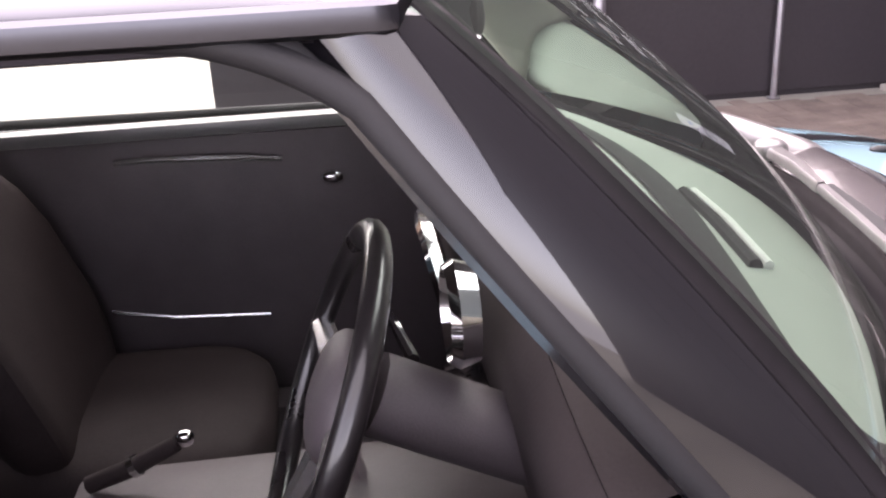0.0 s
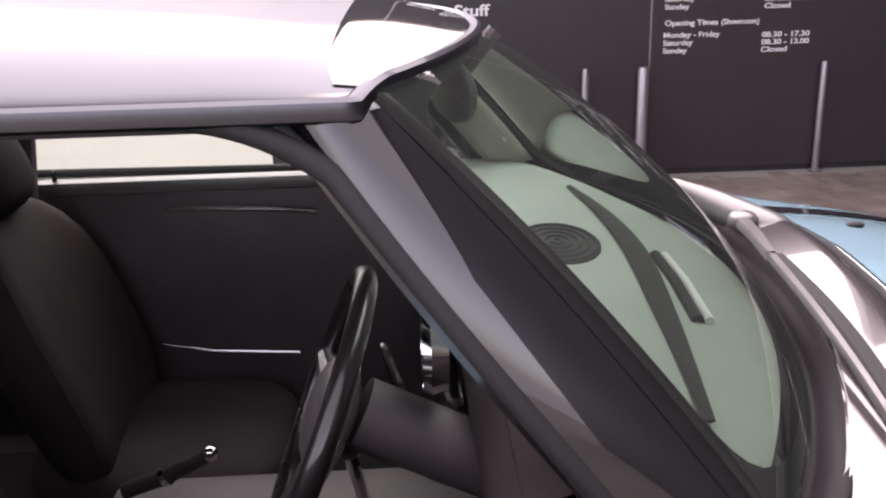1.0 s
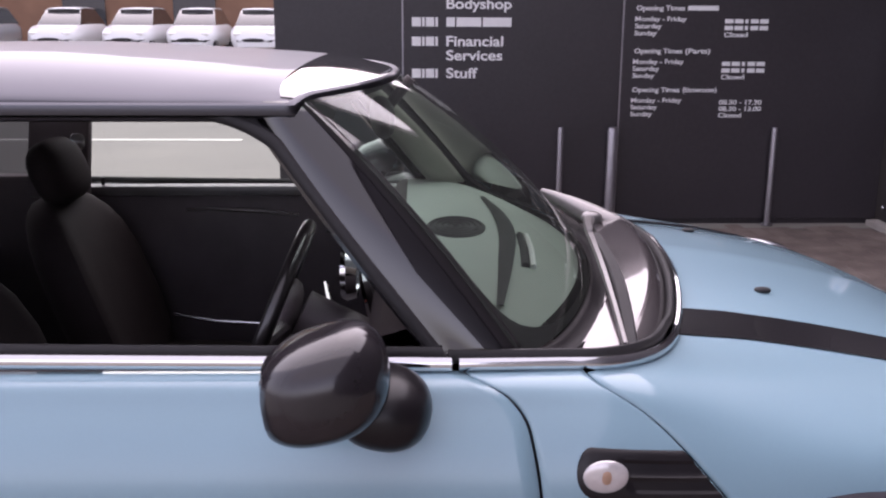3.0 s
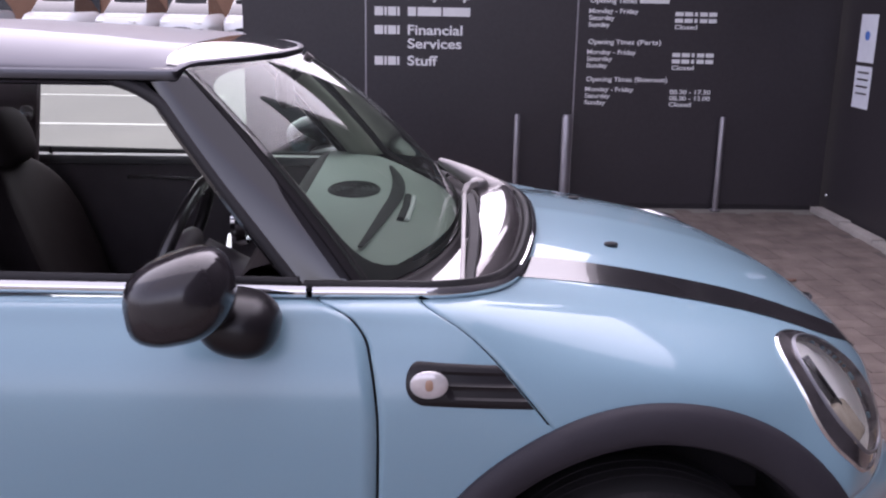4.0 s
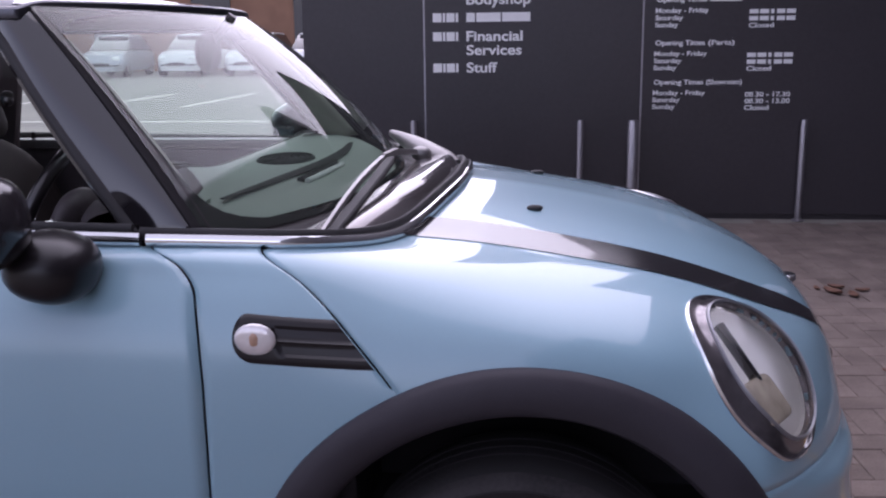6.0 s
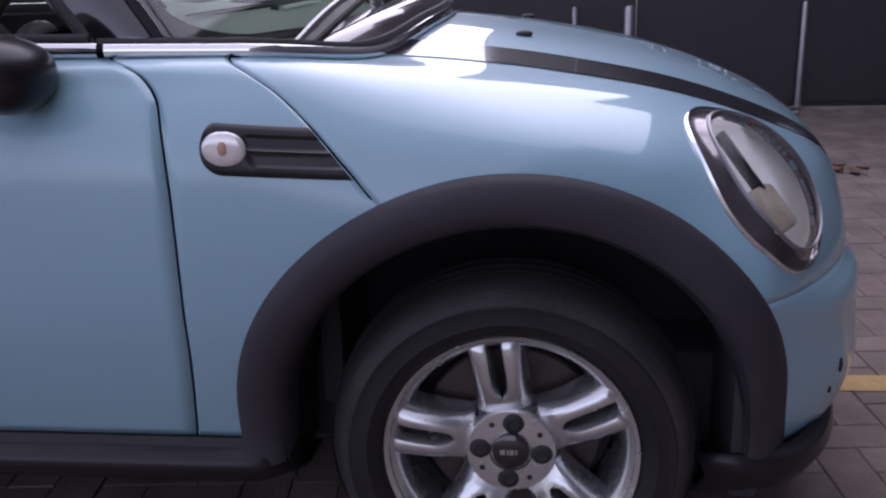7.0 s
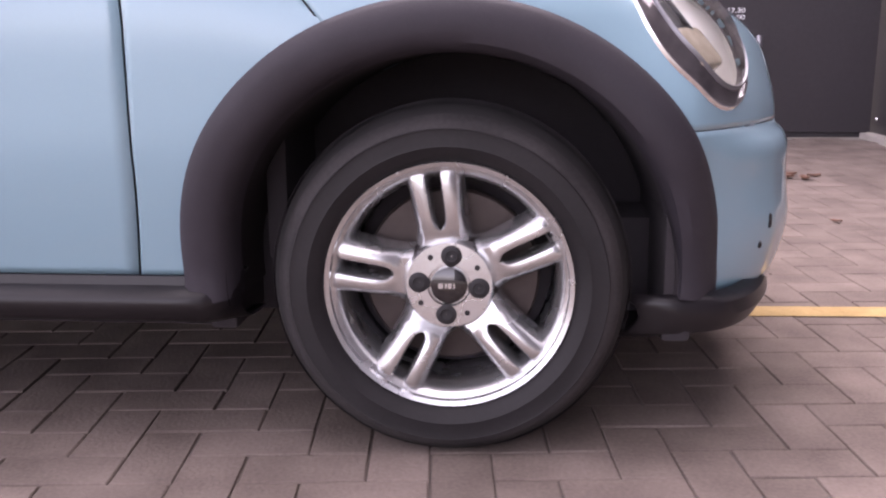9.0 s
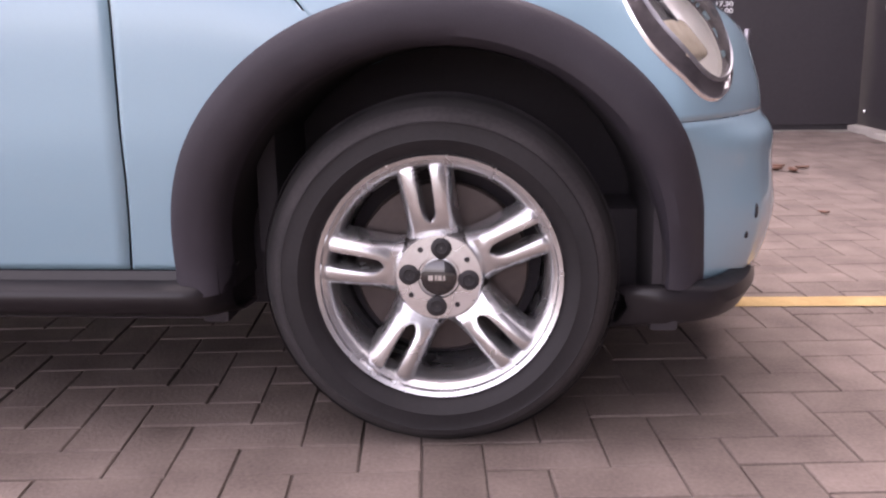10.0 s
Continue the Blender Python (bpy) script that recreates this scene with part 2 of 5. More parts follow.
def tube(pts, r, n=10, bm=None, caps=True):
    """Round rod along pts; r a number or one a point."""
    bm = bm or bmesh.new()
    pts = [Vector(p) for p in pts]
    rs = r if isinstance(r, (list, tuple)) else [r] * len(pts)
    rings, up = [], None
    for i, p in enumerate(pts):
        d = (pts[min(i + 1, len(pts) - 1)] - pts[max(i - 1, 0)]).normalized()
        if up is None:
            up = d.orthogonal().normalized()
        up = (up - d * up.dot(d)).normalized()
        side = d.cross(up)
        rings.append([bm.verts.new(p + rs[i] * (math.cos(a) * up + math.sin(a) * side)) for a in [2 * math.pi * k / n for k in range(n)]])
    for a, b in zip(rings, rings[1:]):
        for k in range(n):
            bm.faces.new((a[k], a[(k + 1) % n], b[(k + 1) % n], b[k]))
    if caps:
        bm.faces.new(rings[0][::-1])
        bm.faces.new(rings[-1])
    return bm


def lathe(profile, c, n=64, axis="y", bm=None):
    """Turns (radius, offset) pairs round an axis through c."""
    rows = []
    for r, o in profile:
        row = []
        for k in range(n):
            a = 2 * math.pi * k / n
            if axis == "y":
                row.append((c[0] + r * math.cos(a), c[1] + o, c[2] + r * math.sin(a)))
            elif axis == "x":
                row.append((c[0] + o, c[1] + r * math.cos(a), c[2] + r * math.sin(a)))
            else:
                row.append((c[0] + r * math.cos(a), c[1] + r * math.sin(a), c[2] + o))
        rows.append(row)
    bm = grid(rows, closed=True, bm=bm)
    bmesh.ops.remove_doubles(bm, verts=bm.verts[:], dist=1e-5)
    bmesh.ops.recalc_face_normals(bm, faces=bm.faces[:])
    return bm


def blob(c, size, seg=20, squash=None, rot=None, power=2.4, bm=None):
    """Rounded superellipsoid body."""
    def sp(v, e):
        return math.copysign(abs(v) ** e, v)
    e = 2 / power
    rows = []
    for i in range(seg // 2 + 1):
        t = -math.pi / 2 + math.pi * i / (seg // 2)
        row = []
        for j in range(seg):
            a = 2 * math.pi * j / seg
            p = Vector((sp(math.cos(t), e) * sp(math.cos(a), e) * size[0] / 2, sp(math.cos(t), e) * sp(math.sin(a), e) * size[1] / 2, sp(math.sin(t), e) * size[2] / 2))
            if squash:
                p = squash(p)
            row.append(Vector(c) + (rot @ p if rot else p))
        rows.append(row)
    bm = grid(rows, closed=True, bm=bm)
    bmesh.ops.remove_doubles(bm, verts=bm.verts[:], dist=1e-5)
    bmesh.ops.recalc_face_normals(bm, faces=bm.faces[:])
    return bm


def mirrored(bm):
    """A copy of bm on the other side of the car."""
    b = bm.copy()
    b.transform(Matrix.Diagonal((1, -1, 1, 1)))
    bmesh.ops.reverse_faces(b, faces=b.faces[:])
    return b


def thing(name, label, category, group="", at=(0, 0, 0)):
    ob = new(name)
    ob.location = at
    ob.empty_display_size = 0.1
    return tagged(ob, label, category, group)


# ---- the setting ----
def gz(y):
    """Height of the yard: level round the car, rising gently to the wall."""
    return 0.02 * (min(max(y, 0.6), 5.6) - 0.6)


ys = [-60, -20, -6, -3, -1.5, 0, 0.6, 1.5, 2.5, 3.5, 4.5, 5.6, 8, 15, 40, 200, 1500]
xs = [-1500, -200, -60, -20, -6, -3, 0, 3, 6, 20, 60, 200, 1500]
tagged(part("ground", grid([[(x, y, gz(y) - 0.006) for x in xs] for y in ys]), GROUND), "worn grey-brown yard surface of asphalt", "ground", kind="structure")

# Wall tops are unseen; heights set to steer roof, bonnet and pillar reflections.
WALL_Y, MID_TOP, WALL_TOP, EAST_TOP, CORNER_TOP = 4.12, 3.2, 4.7, 6.8, 4.6
SIGN_TOP, LOW_TOP = 3.2, 1.88
wall = tagged(part("wall_north", box((1.55, WALL_Y + 0.17, MID_TOP / 2), (1.8, 0.3, MID_TOP), 0.004), PANEL, smooth=False), "matt black sign wall with white lettering", "wall", kind="structure")
part("sign_core", box((0.272, WALL_Y + 0.12, SIGN_TOP / 2), (0.746, 0.2, SIGN_TOP), 0.004), PANEL, wall, smooth=False)
part("sign_core", box((-0.852, WALL_Y + 0.12, LOW_TOP / 2), (1.496, 0.2, LOW_TOP), 0.004), PANEL, wall, smooth=False)
for x0, x1, top in ((-1.6, -0.782, LOW_TOP), (-0.772, 0.648, LOW_TOP), (0.66, 2.46, MID_TOP)):
    part("panel", box(((x0 + x1) / 2, WALL_Y + 0.009, top / 2 + 0.05), (x1 - x0, 0.018, top - 0.1), 0.003), PANEL, wall, smooth=False)
# Unseen block, added to darken the bonnet stripe's reflection.
part("unseen_upper_wall", box((1.95, WALL_Y + 0.17, (MID_TOP + WALL_TOP) / 2 + 0.06), (1.0, 0.3, WALL_TOP - MID_TOP), 0.004), PANEL, wall, smooth=False)
for x, top in ((-0.777, LOW_TOP), (0.654, SIGN_TOP)):
    part("seam_strip", box((x, WALL_Y + 0.006, top / 2 + 0.05), (0.010, 0.012, top - 0.1)), STEEL, wall, smooth=False)
# South of y = 0 the wall is unseen, added to darken pillar reflections.
east = tagged(part("wall_east", box((2.65, -7.95, EAST_TOP / 2), (0.3, 13.9, EAST_TOP), 0.004), PANEL, smooth=False), "dark glazed side wall with pale kerb, southern stretch unseen", "wall", kind="structure")
for k in range(19):
    y0 = -14.9 + k
    top = EAST_TOP if k < 14 else CORNER_TOP
    part("panel", box((2.492, y0 + 0.495, top / 2 + 0.1), (0.016, 0.99, top - 0.1), 0.003), PANEL, east, smooth=False)
part("corner_core", box((2.65, 1.625, CORNER_TOP / 2), (0.3, 5.248, CORNER_TOP), 0.004), PANEL, east, smooth=False)
part("coping", box((2.62, -7.95, EAST_TOP + 0.11), (0.42, 13.96, 0.08), 0.01), STEEL, east, smooth=False)
part("coping", box((2.62, 1.65, CORNER_TOP + 0.11), (0.42, 5.2, 0.08), 0.01), STEEL, east, smooth=False)
kerb_n = 9
kerb = tagged(new("kerb"), "pale concrete kerb along the dark wall", "kerb", kind="structure")
for i in range(kerb_n):
    y0 = -0.13 + i * 0.47
    part("kerbstone", box((2.43, y0 + 0.235, gz(y0 + 0.23) + 0.0), (0.09, 0.464, 0.07), 0.008), CONCRETE, kerb)


def text(body, x, z, height, width, y, parent, name="lettering"):
    """Flat raised letters on the wall, x to the right of their left edge."""
    cu = bpy.data.curves.new("t", "FONT")
    cu.body, cu.size, cu.extrude, cu.offset = body, 1.0, 0.02, 0.022
    tmp = bpy.data.objects.new("t", cu)
    scene.collection.objects.link(tmp)
    me = bpy.data.meshes.new_from_object(tmp.evaluated_get(bpy.context.evaluated_depsgraph_get()))
    bpy.data.objects.remove(tmp)
    co = np.array([v.co for v in me.vertices])
    w = co[:, 0].max() - co[:, 0].min()
    me.transform(Matrix.Translation((-co[:, 0].min(), 0, 0)))
    me.transform(Matrix.Diagonal((width / w, height / 0.69, 0.06, 1)))
    me.transform(pose(x, y, z, 90))
    me.name = name
    me.materials.clear()
    me.materials.append(WHITE)
    ob = new(name, me)
    ob.parent = parent
    return ob


def bar(x, z, width, height, y, parent):
    return part("word_bar", box((x + width / 2, y, z + height / 2), (width, 0.003, height)), WHITE, parent, smooth=False)


TY = WALL_Y - 0.0015
for word, z, w in (("Bodyshop", 1.485, 0.42), ("", 1.372, 0.42), ("Financial", 1.250, 0.37), ("Services", 1.160, 0.365), ("Stuff", 1.046, 0.205)):
    if word:
        text(word, -0.494, z, 0.062, w, TY, wall)
    else:
        for dx, dw in ((0, 0.055), (0.065, 0.16), (0.235, 0.185)):
            bar(-0.494 + dx, z, dw, 0.058, TY, wall)
    if word != "Services" and word != "Bodyshop":
        for dx, dw in ((0, 0.058), (0.066, 0.016), (0.09, 0.054), (0.152, 0.016)):
            bar(-0.717 + dx, z, dw, 0.058, TY, wall)
for z, tail, hours in ((1.480, "", ("08.00 - 18.00", "08.30 - 13.00", "Closed")), (1.208, "(Parts)", ("08.00 - 18.00", "08.30 - 13.00", "Closed")), (0.957, "(Showroom)", ("08.30 - 17.30", "08.30 - 13.00", "Closed"))):
    text("Opening Times", 0.735, z, 0.030, 0.315, TY, wall)
    if tail:
        text(tail, 1.070, z, 0.030, 0.165 if len(tail) < 8 else 0.225, TY, wall)
    else:
        bar(1.07, z, 0.20, 0.03, TY, wall)
    for k, (day, w) in enumerate((("Monday - Friday", 0.335), ("Saturday", 0.175), ("Sunday", 0.145))):
        text(day, 0.730, z - 0.068 - 0.045 * k, 0.029, w, TY, wall)
        if tail == "(Showroom)" or k == 2:
            text(hours[k], 1.318, z - 0.080 - 0.043 * k, 0.029, 0.285 if k < 2 else 0.155, TY, wall)
        else:
            for dx, dw in ((0, 0.055), (0.065, 0.055), (0.133, 0.02), (0.17, 0.05), (0.23, 0.055)):
                bar(1.318 + dx, z - 0.080 - 0.043 * k, dw, 0.027, TY, wall)
text("Closed", 1.318, 1.575, 0.029, 0.155, TY, wall)

# posts standing before the wall
for x, r in ((-0.85, 0.021), (0.263, 0.021), (0.607, 0.036), (1.69, 0.021)):
    y = WALL_Y - 0.055
    post = thing("metal_post", "slim brushed steel post before the black wall", "post", "posts along the wall", (x, y, gz(y)))
    part("shaft", lathe([(0, 0), (r, 0), (r, 0.64), (r * 0.8, 0.66), (0, 0.662)], (0, 0, 0), 18, "z"), STEEL, post)
    part("base_plate", lathe([(0, 0), (r * 1.9, 0), (r * 1.9, 0.008), (r, 0.012)], (0, 0, 0), 18, "z"), STEEL, post)

# notices on the side wall
for z0, z1, inky in ((1.13, 1.435, True), (0.835, 1.105, False)):
    sheet = thing("paper_notice", "white paper notice stuck on the dark wall", "notice", "notices", (2.482, 3.75, z0))
    part("sheet", box((0, 0, (z1 - z0) / 2), (0.003, 0.225, z1 - z0)), PAPER, sheet, smooth=False)
    if inky:
        part("emblem", lathe([(0, -0.004), (0.03, -0.004), (0.03, 0)], (-0.001, 0, 0.17), 18, "x"), INK, sheet)
    else:
        for k in range(4):
            part("text_bar", box((-0.002, 0, 0.23 - 0.045 * k), (0.002, 0.15, 0.012)), PANEL, sheet, smooth=False)
tagged(part("wall_knob", blob((2.472, 4.2 - 0.15, 0.19), (0.02, 0.025, 0.025)), CHROME), "small bright knob on the dark wall", "knob")

# yellow line under the car's nose
tagged(part("yellow_line", grid([[(x, 0.10 + 0.035 * (x - 0.8) + d, gz(0.1) + 0.003) for d in (-0.045, 0.045)] for x in np.linspace(0.25, 2.38, 14)], flip=False), YELLOW), "worn yellow painted line on the paving", "road marking", kind="structure")

# far car park: bay lines, brick building, parked cars
for i in range(9):
    x = -18.5 + 2.4 * i
    tagged(part("bay_line", box((x * 0.8 - 1.5, 17.0, gz(9) - 0.004), (0.12, 4.6, 0.006)), LINEWHITE, smooth=False), "worn white parking bay line", "road marking", "bay lines")
for k, (y, x0, x1) in enumerate(((8.2, -9.0, -2.6), (11.5, -13, -3.2))):
    tagged(part("bay_line", box(((x0 + x1) / 2, y, gz(9) - 0.004), (x1 - x0, 0.14, 0.006)), LINEWHITE, smooth=False), "worn white parking bay line", "road marking", "bay lines")
far = thing("brick_building", "brown brick building beyond the car park", "building", at=(-16, 40, 0.1))
part("brick_wall", box((0, 0, 3.0), (46, 6, 6.0)), BRICK, far, smooth=False)
part("flat_roof", box((0, 0, 6.1), (46.4, 6.4, 0.2)), CONCRETE, far, smooth=False)
for i in range(10):
    w = part("window", box((-20 + 4.4 * i, -3.03, 2.2), (1.7, 0.1, 3.2), 0.01), GLOSS, far, smooth=False)
    part("window_frame", box((-20 + 4.4 * i, -3.05, 3.85), (1.9, 0.14, 0.12)), CONCRETE, w, smooth=False)


def parked_car(x, y, paint, label, turn=0.0):
    """Small hatchback seen from far off, built along its own x."""
    c = thing("parked_car", label, "car", "cars in the car park")
    c.matrix_world = pose(x, y, gz(9) - 0.014, 0, 0, turn)
    hull = interp([-2.0, -1.9, -1.6, -0.9, 0.6, 1.5, 1.9, 2.0], [0.5, 0.85, 0.92, 0.93, 0.93, 0.84, 0.74, 0.5])
    half = interp([-2.0, -1.85, -1.2, 1.2, 1.75, 2.0], [0.6, 0.78, 0.85, 0.85, 0.76, 0.55])
    rows = []
    for u in np.linspace(-2, 2, 21):
        h, w = hull(u), half(u)
        rows.append([(u, sy * w * f, z) for sy, f, z in ((-1, 0.9, 0.22), (-1, 1, 0.45), (-1, 0.98, h - 0.12), (-1, 0.86, h), (1, 0.86, h), (1, 0.98, h - 0.12), (1, 1, 0.45), (1, 0.9, 0.22))])
    bm = grid(rows)
    bm.verts.ensure_lookup_table()
    bm.faces.new([bm.verts[i] for i in range(8)])
    bm.faces.new([bm.verts[160 + i] for i in range(8)])
    bmesh.ops.recalc_face_normals(bm, faces=bm.faces[:])
    part("body", bm, paint, c)
    rows = []
    for u, s in ((0.95, 0.0), (0.35, 0.52), (-0.1, 0.56), (-1.1, 0.53), (-1.75, 0.0)):
        rows.append([(u, sy * (0.74 - 0.28 * s * f), 0.9 + s * f) for sy, f in ((-1, 0), (-1, 0.85), (-1, 1.0), (1, 1.0), (1, 0.85), (1, 0))])
    part("glasshouse", grid(rows), GLOSS, c)
    rows = [[(u, v * 0.54, 1.465 + 0.02 * (1 - v * v) - 0.05 * ((u + 0.4) / 0.8) ** 4) for v in (-1, -0.5, 0, 0.5, 1)] for u in np.linspace(-1.2, 0.4, 8)]
    part("roof", grid(rows), paint, c, thick=0.03)
    for u in (-1.25, 1.3):
        for sy in (-1, 1):
            w = part("wheel", lathe([(0, 0.05), (0.2, 0.06), (0.3, 0.06), (0.31, -0.1), (0.2, -0.12), (0, -0.12)], (u, sy * 0.74, 0.31), 20), RUBBER, c)
            part("hubcap", lathe([(0, -0.075), (0.19, -0.07), (0.2, 0.07), (0, 0.075)], (u, sy * 0.76, 0.31), 16), ALLOY_DULL, w)
    for sy in (-0.55, 0.55):
        part("headlight", blob((1.86, sy, 0.66), (0.16, 0.3, 0.14), 12), REFLECT, c)
    part("bumper_grille", blob((1.97, 0, 0.45), (0.1, 0.9, 0.14), 12), RUBBER, c)
    return c


for x, y, p, l, a in ((-15.7, 31.5, CARSILVER, "silver hatchback parked far off", -84), (-12.9, 32, CARWHITE, "white hatchback parked far off", -90), (-10.4, 32, CARWHITE, "white hatchback parked far off", -92),
                      (-8.3, 32, CARWHITE, "white hatchback parked far off", -90), (-6.2, 32, CARWHITE, "white hatchback parked far off", -88)):
    parked_car(x, y, p, l, a)


# ---- the blue hatchback: front axle at x = 0, nose towards +x, driver's side at -y ----
car = thing("hatchback_car", "ice blue three-door hatchback with silver roof, parked", "car")
HUB, AXLE, REAR = 0.292, 0.0, -2.467
half_w = interp([-2.99, -2.93, -2.75, -2.467, -1.2, -0.4, 0, 0.2, 0.38, 0.44, 0.49, 0.55, 0.60, 0.63, 0.645], [0.60, 0.70, 0.785, 0.838, 0.838, 0.838, 0.834, 0.818, 0.780, 0.730, 0.670, 0.575, 0.455, 0.28, 0.05])
z_mid = interp([-3, -0.43, -0.2, 0, 0.2, 0.35, 0.47, 0.55, 0.60, 0.63, 0.645], [0.962, 0.960, 0.948, 0.925, 0.888, 0.848, 0.80, 0.755, 0.712, 0.665, 0.585])
z_3 = interp([-3, -0.43, -0.2, 0, 0.2, 0.35, 0.47, 0.55, 0.60, 0.63, 0.645], [0.935, 0.926, 0.89, 0.858, 0.825, 0.787, 0.737, 0.70, 0.66, 0.625, 0.58])
z_4 = interp([-3, -0.43, -0.2, 0, 0.2, 0.35, 0.47, 0.55, 0.60, 0.63, 0.645], [0.89, 0.88, 0.83, 0.80, 0.768, 0.732, 0.685, 0.65, 0.62, 0.595, 0.575])
z_5 = interp([-3, -0.43, -0.2, 0, 0.35, 0.55, 0.645], [0.77, 0.76, 0.715, 0.69, 0.655, 0.60, 0.568])
z_6 = interp([-3, 0.1, 0.36, 0.7], [0.56, 0.56, 0.545, 0.545])
z_8 = interp([-3, 0.25, 0.42, 0.7], [0.30, 0.30, 0.244, 0.238])
f_3 = interp([-3, -0.6, -0.43, -0.2, 0, 0.2, 0.35, 0.7], [0.875, 0.872, 0.858, 0.825, 0.80, 0.79, 0.765, 0.76])
crown = interp([-3, -0.2, 0.05, 0.3, 0.7], [1.45, 1.45, 1.25, 1.0, 1.0])
f_5 = interp([-3, -0.3, 0.0, 0.2, 0.35, 0.7], [1.0, 1.0, 0.986, 0.973, 0.962, 0.964])
f_4 = interp([-3, 0, 0.2, 0.35, 0.7], [0.942, 0.942, 0.93, 0.888, 0.875])


def body(x, s):
    """Point of the painted skin on the driver's side: x along the car, s from the bonnet's middle (0) round to the sill (1)."""
    w, zm = half_w(x), z_mid(x)
    k = crown(x)
    c = [(0, zm), (0.33 * w, zm - 0.010 * k), (0.60 * w, zm - 0.033 * k), (f_3(x) * w, z_3(x)), (f_4(x) * w, z_4(x)), (f_5(x) * w, z_5(x)), (w, z_6(x)), (0.976 * w, 0.44), (0.928 * w, z_8(x))]
    y, z = catmull(c, s)
    return Vector((x, -y, z))


def s_at(x, z):
    a, b = 0.3, 1.0
    for _ in range(24):
        m = (a + b) / 2
        if body(x, m).z > z:
            a = m
        else:
            b = m
    return (a + b) / 2


def skin_normal(x, s):
    a, b = body(x + 0.004, s) - body(x - 0.004, s), body(x, min(s + 0.004, 1)) - body(x, s - 0.004)
    n = a.cross(b).normalized()
    return n if n.dot(Vector((0, -1, 0.6))) > 0 else -n


def cowl_x(y):
    return -0.43 + 0.28 * math.sqrt(max(0, 1 - (y / 0.72) ** 2))


def bonnet_z(x, y):
    lo, hi = 0.0, 0.45
    for _ in range(22):
        m = (lo + hi) / 2
        if -body(x, m).y < abs(y):
            lo = m
        else:
            hi = m
    return body(x, (lo + hi) / 2).z


seam_x = interp([0.70, 0.718, 0.757, 0.80, 0.84, 0.88, 0.926], [-0.18, -0.193, -0.224, -0.262, -0.30, -0.348, -0.43])
door_x = interp([0.28, 0.30, 0.5, 0.70, 0.86, 0.90, 0.92, 0.93], [-0.535, -0.531, -0.507, -0.503, -0.522, -0.550, -0.588, -0.630])


def start_x(s):
    """Rear edge of the bonnet along s: cowl, then side seam."""
    x = -0.3
    for _ in range(30):
        p = body(x, s)
        if s <= 0.375:
            t = cowl_x(p.y)
        else:
            t = seam_x(max(p.z, 0.70))
        x = 0.5 * x + 0.5 * t
    return x


NOSE = 0.645


def lamp_frame():
    x, s = 0.396, s_at(0.396, 0.728)
    n = skin_normal(x, s)
    d1 = Vector((-0.66, 0.47, 0.58))
    d1 = (d1 - n * d1.dot(n)).normalized()
    return body(x, s), n, d1, n.cross(d1)


LC, LN, L1, L2 = lamp_frame()
LC = LC - L2 * 0.005 - L1 * 0.007
LA, LB = 0.155, 0.119


def lamp_depth(q):
    """Height of the painted skin over the lamp's plane at q."""
    x, s = q.x, s_at(min(q.x, 0.6), q.z)
    for _ in range(12):
        p = body(x, s)
        px, ps = (body(x + 0.002, s) - p) / 0.002, (body(x, s + 0.002) - p) / 0.002
        e1, e2 = (q - p).dot(L1), (q - p).dot(L2)
        a11, a12, a21, a22 = px.dot(L1), ps.dot(L1), px.dot(L2), ps.dot(L2)
        det = a11 * a22 - a12 * a21
        x = min(max(x + 0.7 * (e1 * a22 - e2 * a12) / det, 0.1), 0.63)
        s = min(max(s + 0.7 * (a11 * e2 - a21 * e1) / det, 0.1), 0.8)
    return (body(x, s) - LC).dot(LN)


def in_lamp(p, grow=1.0):
    d = p - LC
    return (d.dot(L1) / (LA * grow)) ** 2 + (d.dot(L2) / (LB * grow)) ** 2 < 1 and abs(d.dot(LN)) < 0.12


def both_sides(bm):
    m = mirrored(bm)
    me = bpy.data.meshes.new("t")
    m.to_mesh(me)
    m.free()
    bm.from_mesh(me)
    bpy.data.meshes.remove(me)
    bmesh.ops.remove_doubles(bm, verts=bm.verts[:], dist=0.0008)
    return bm


def skin(s0, s1, ns, x0, x1, nx, spread=1.0):
    """Sheet of body skin between two end curves x0(s), x1(s)."""
    rows = []
    for i in range(ns + 1):
        s = s0 + (s1 - s0) * i / ns
        a, b = x0(s), x1(s)
        rows.append([body(a + (b - a) * (math.sin(math.pi / 2 * j / nx) if spread != 1.0 else j / nx), s) for j in range(nx + 1)])
    return outward(grid(rows), (-1, 0, 0.6))


def screen(u, v, off=0.0):
    """Windscreen: u across -1..1, v from the base (0) to the roof (1)."""
    b = Vector((-0.352 - 0.176 * u * u, 0.712 * u, 0.985 - 0.043 * u * u))
    t = Vector((-0.736 - 0.130 * abs(u) ** 2.1, 0.597 * u, 1.330 - 0.006 * u * u))
    b = b - (t - b) * 0.10 * (1 - u ** 4)
    p = b.lerp(t, v)
    bow = 0.03 * 4 * v * (1 - v) * (1 - 0.55 * u * u)
    return p + Vector((0.69, 0.12 * u, 0.72)) * (bow + off)


# bonnet, wrapping down to the arches, with the lamp openings cut out
bm = skin(0.0, 0.749, 56, start_x, lambda s: NOSE, 100, spread=2)


def cut_away(p):
    """Inside the lamp opening or the wheel arch."""
    return in_lamp(p, 0.93) or (p.y < -0.6 and p.x**2 + (p.z - HUB) ** 2 < 0.428**2)


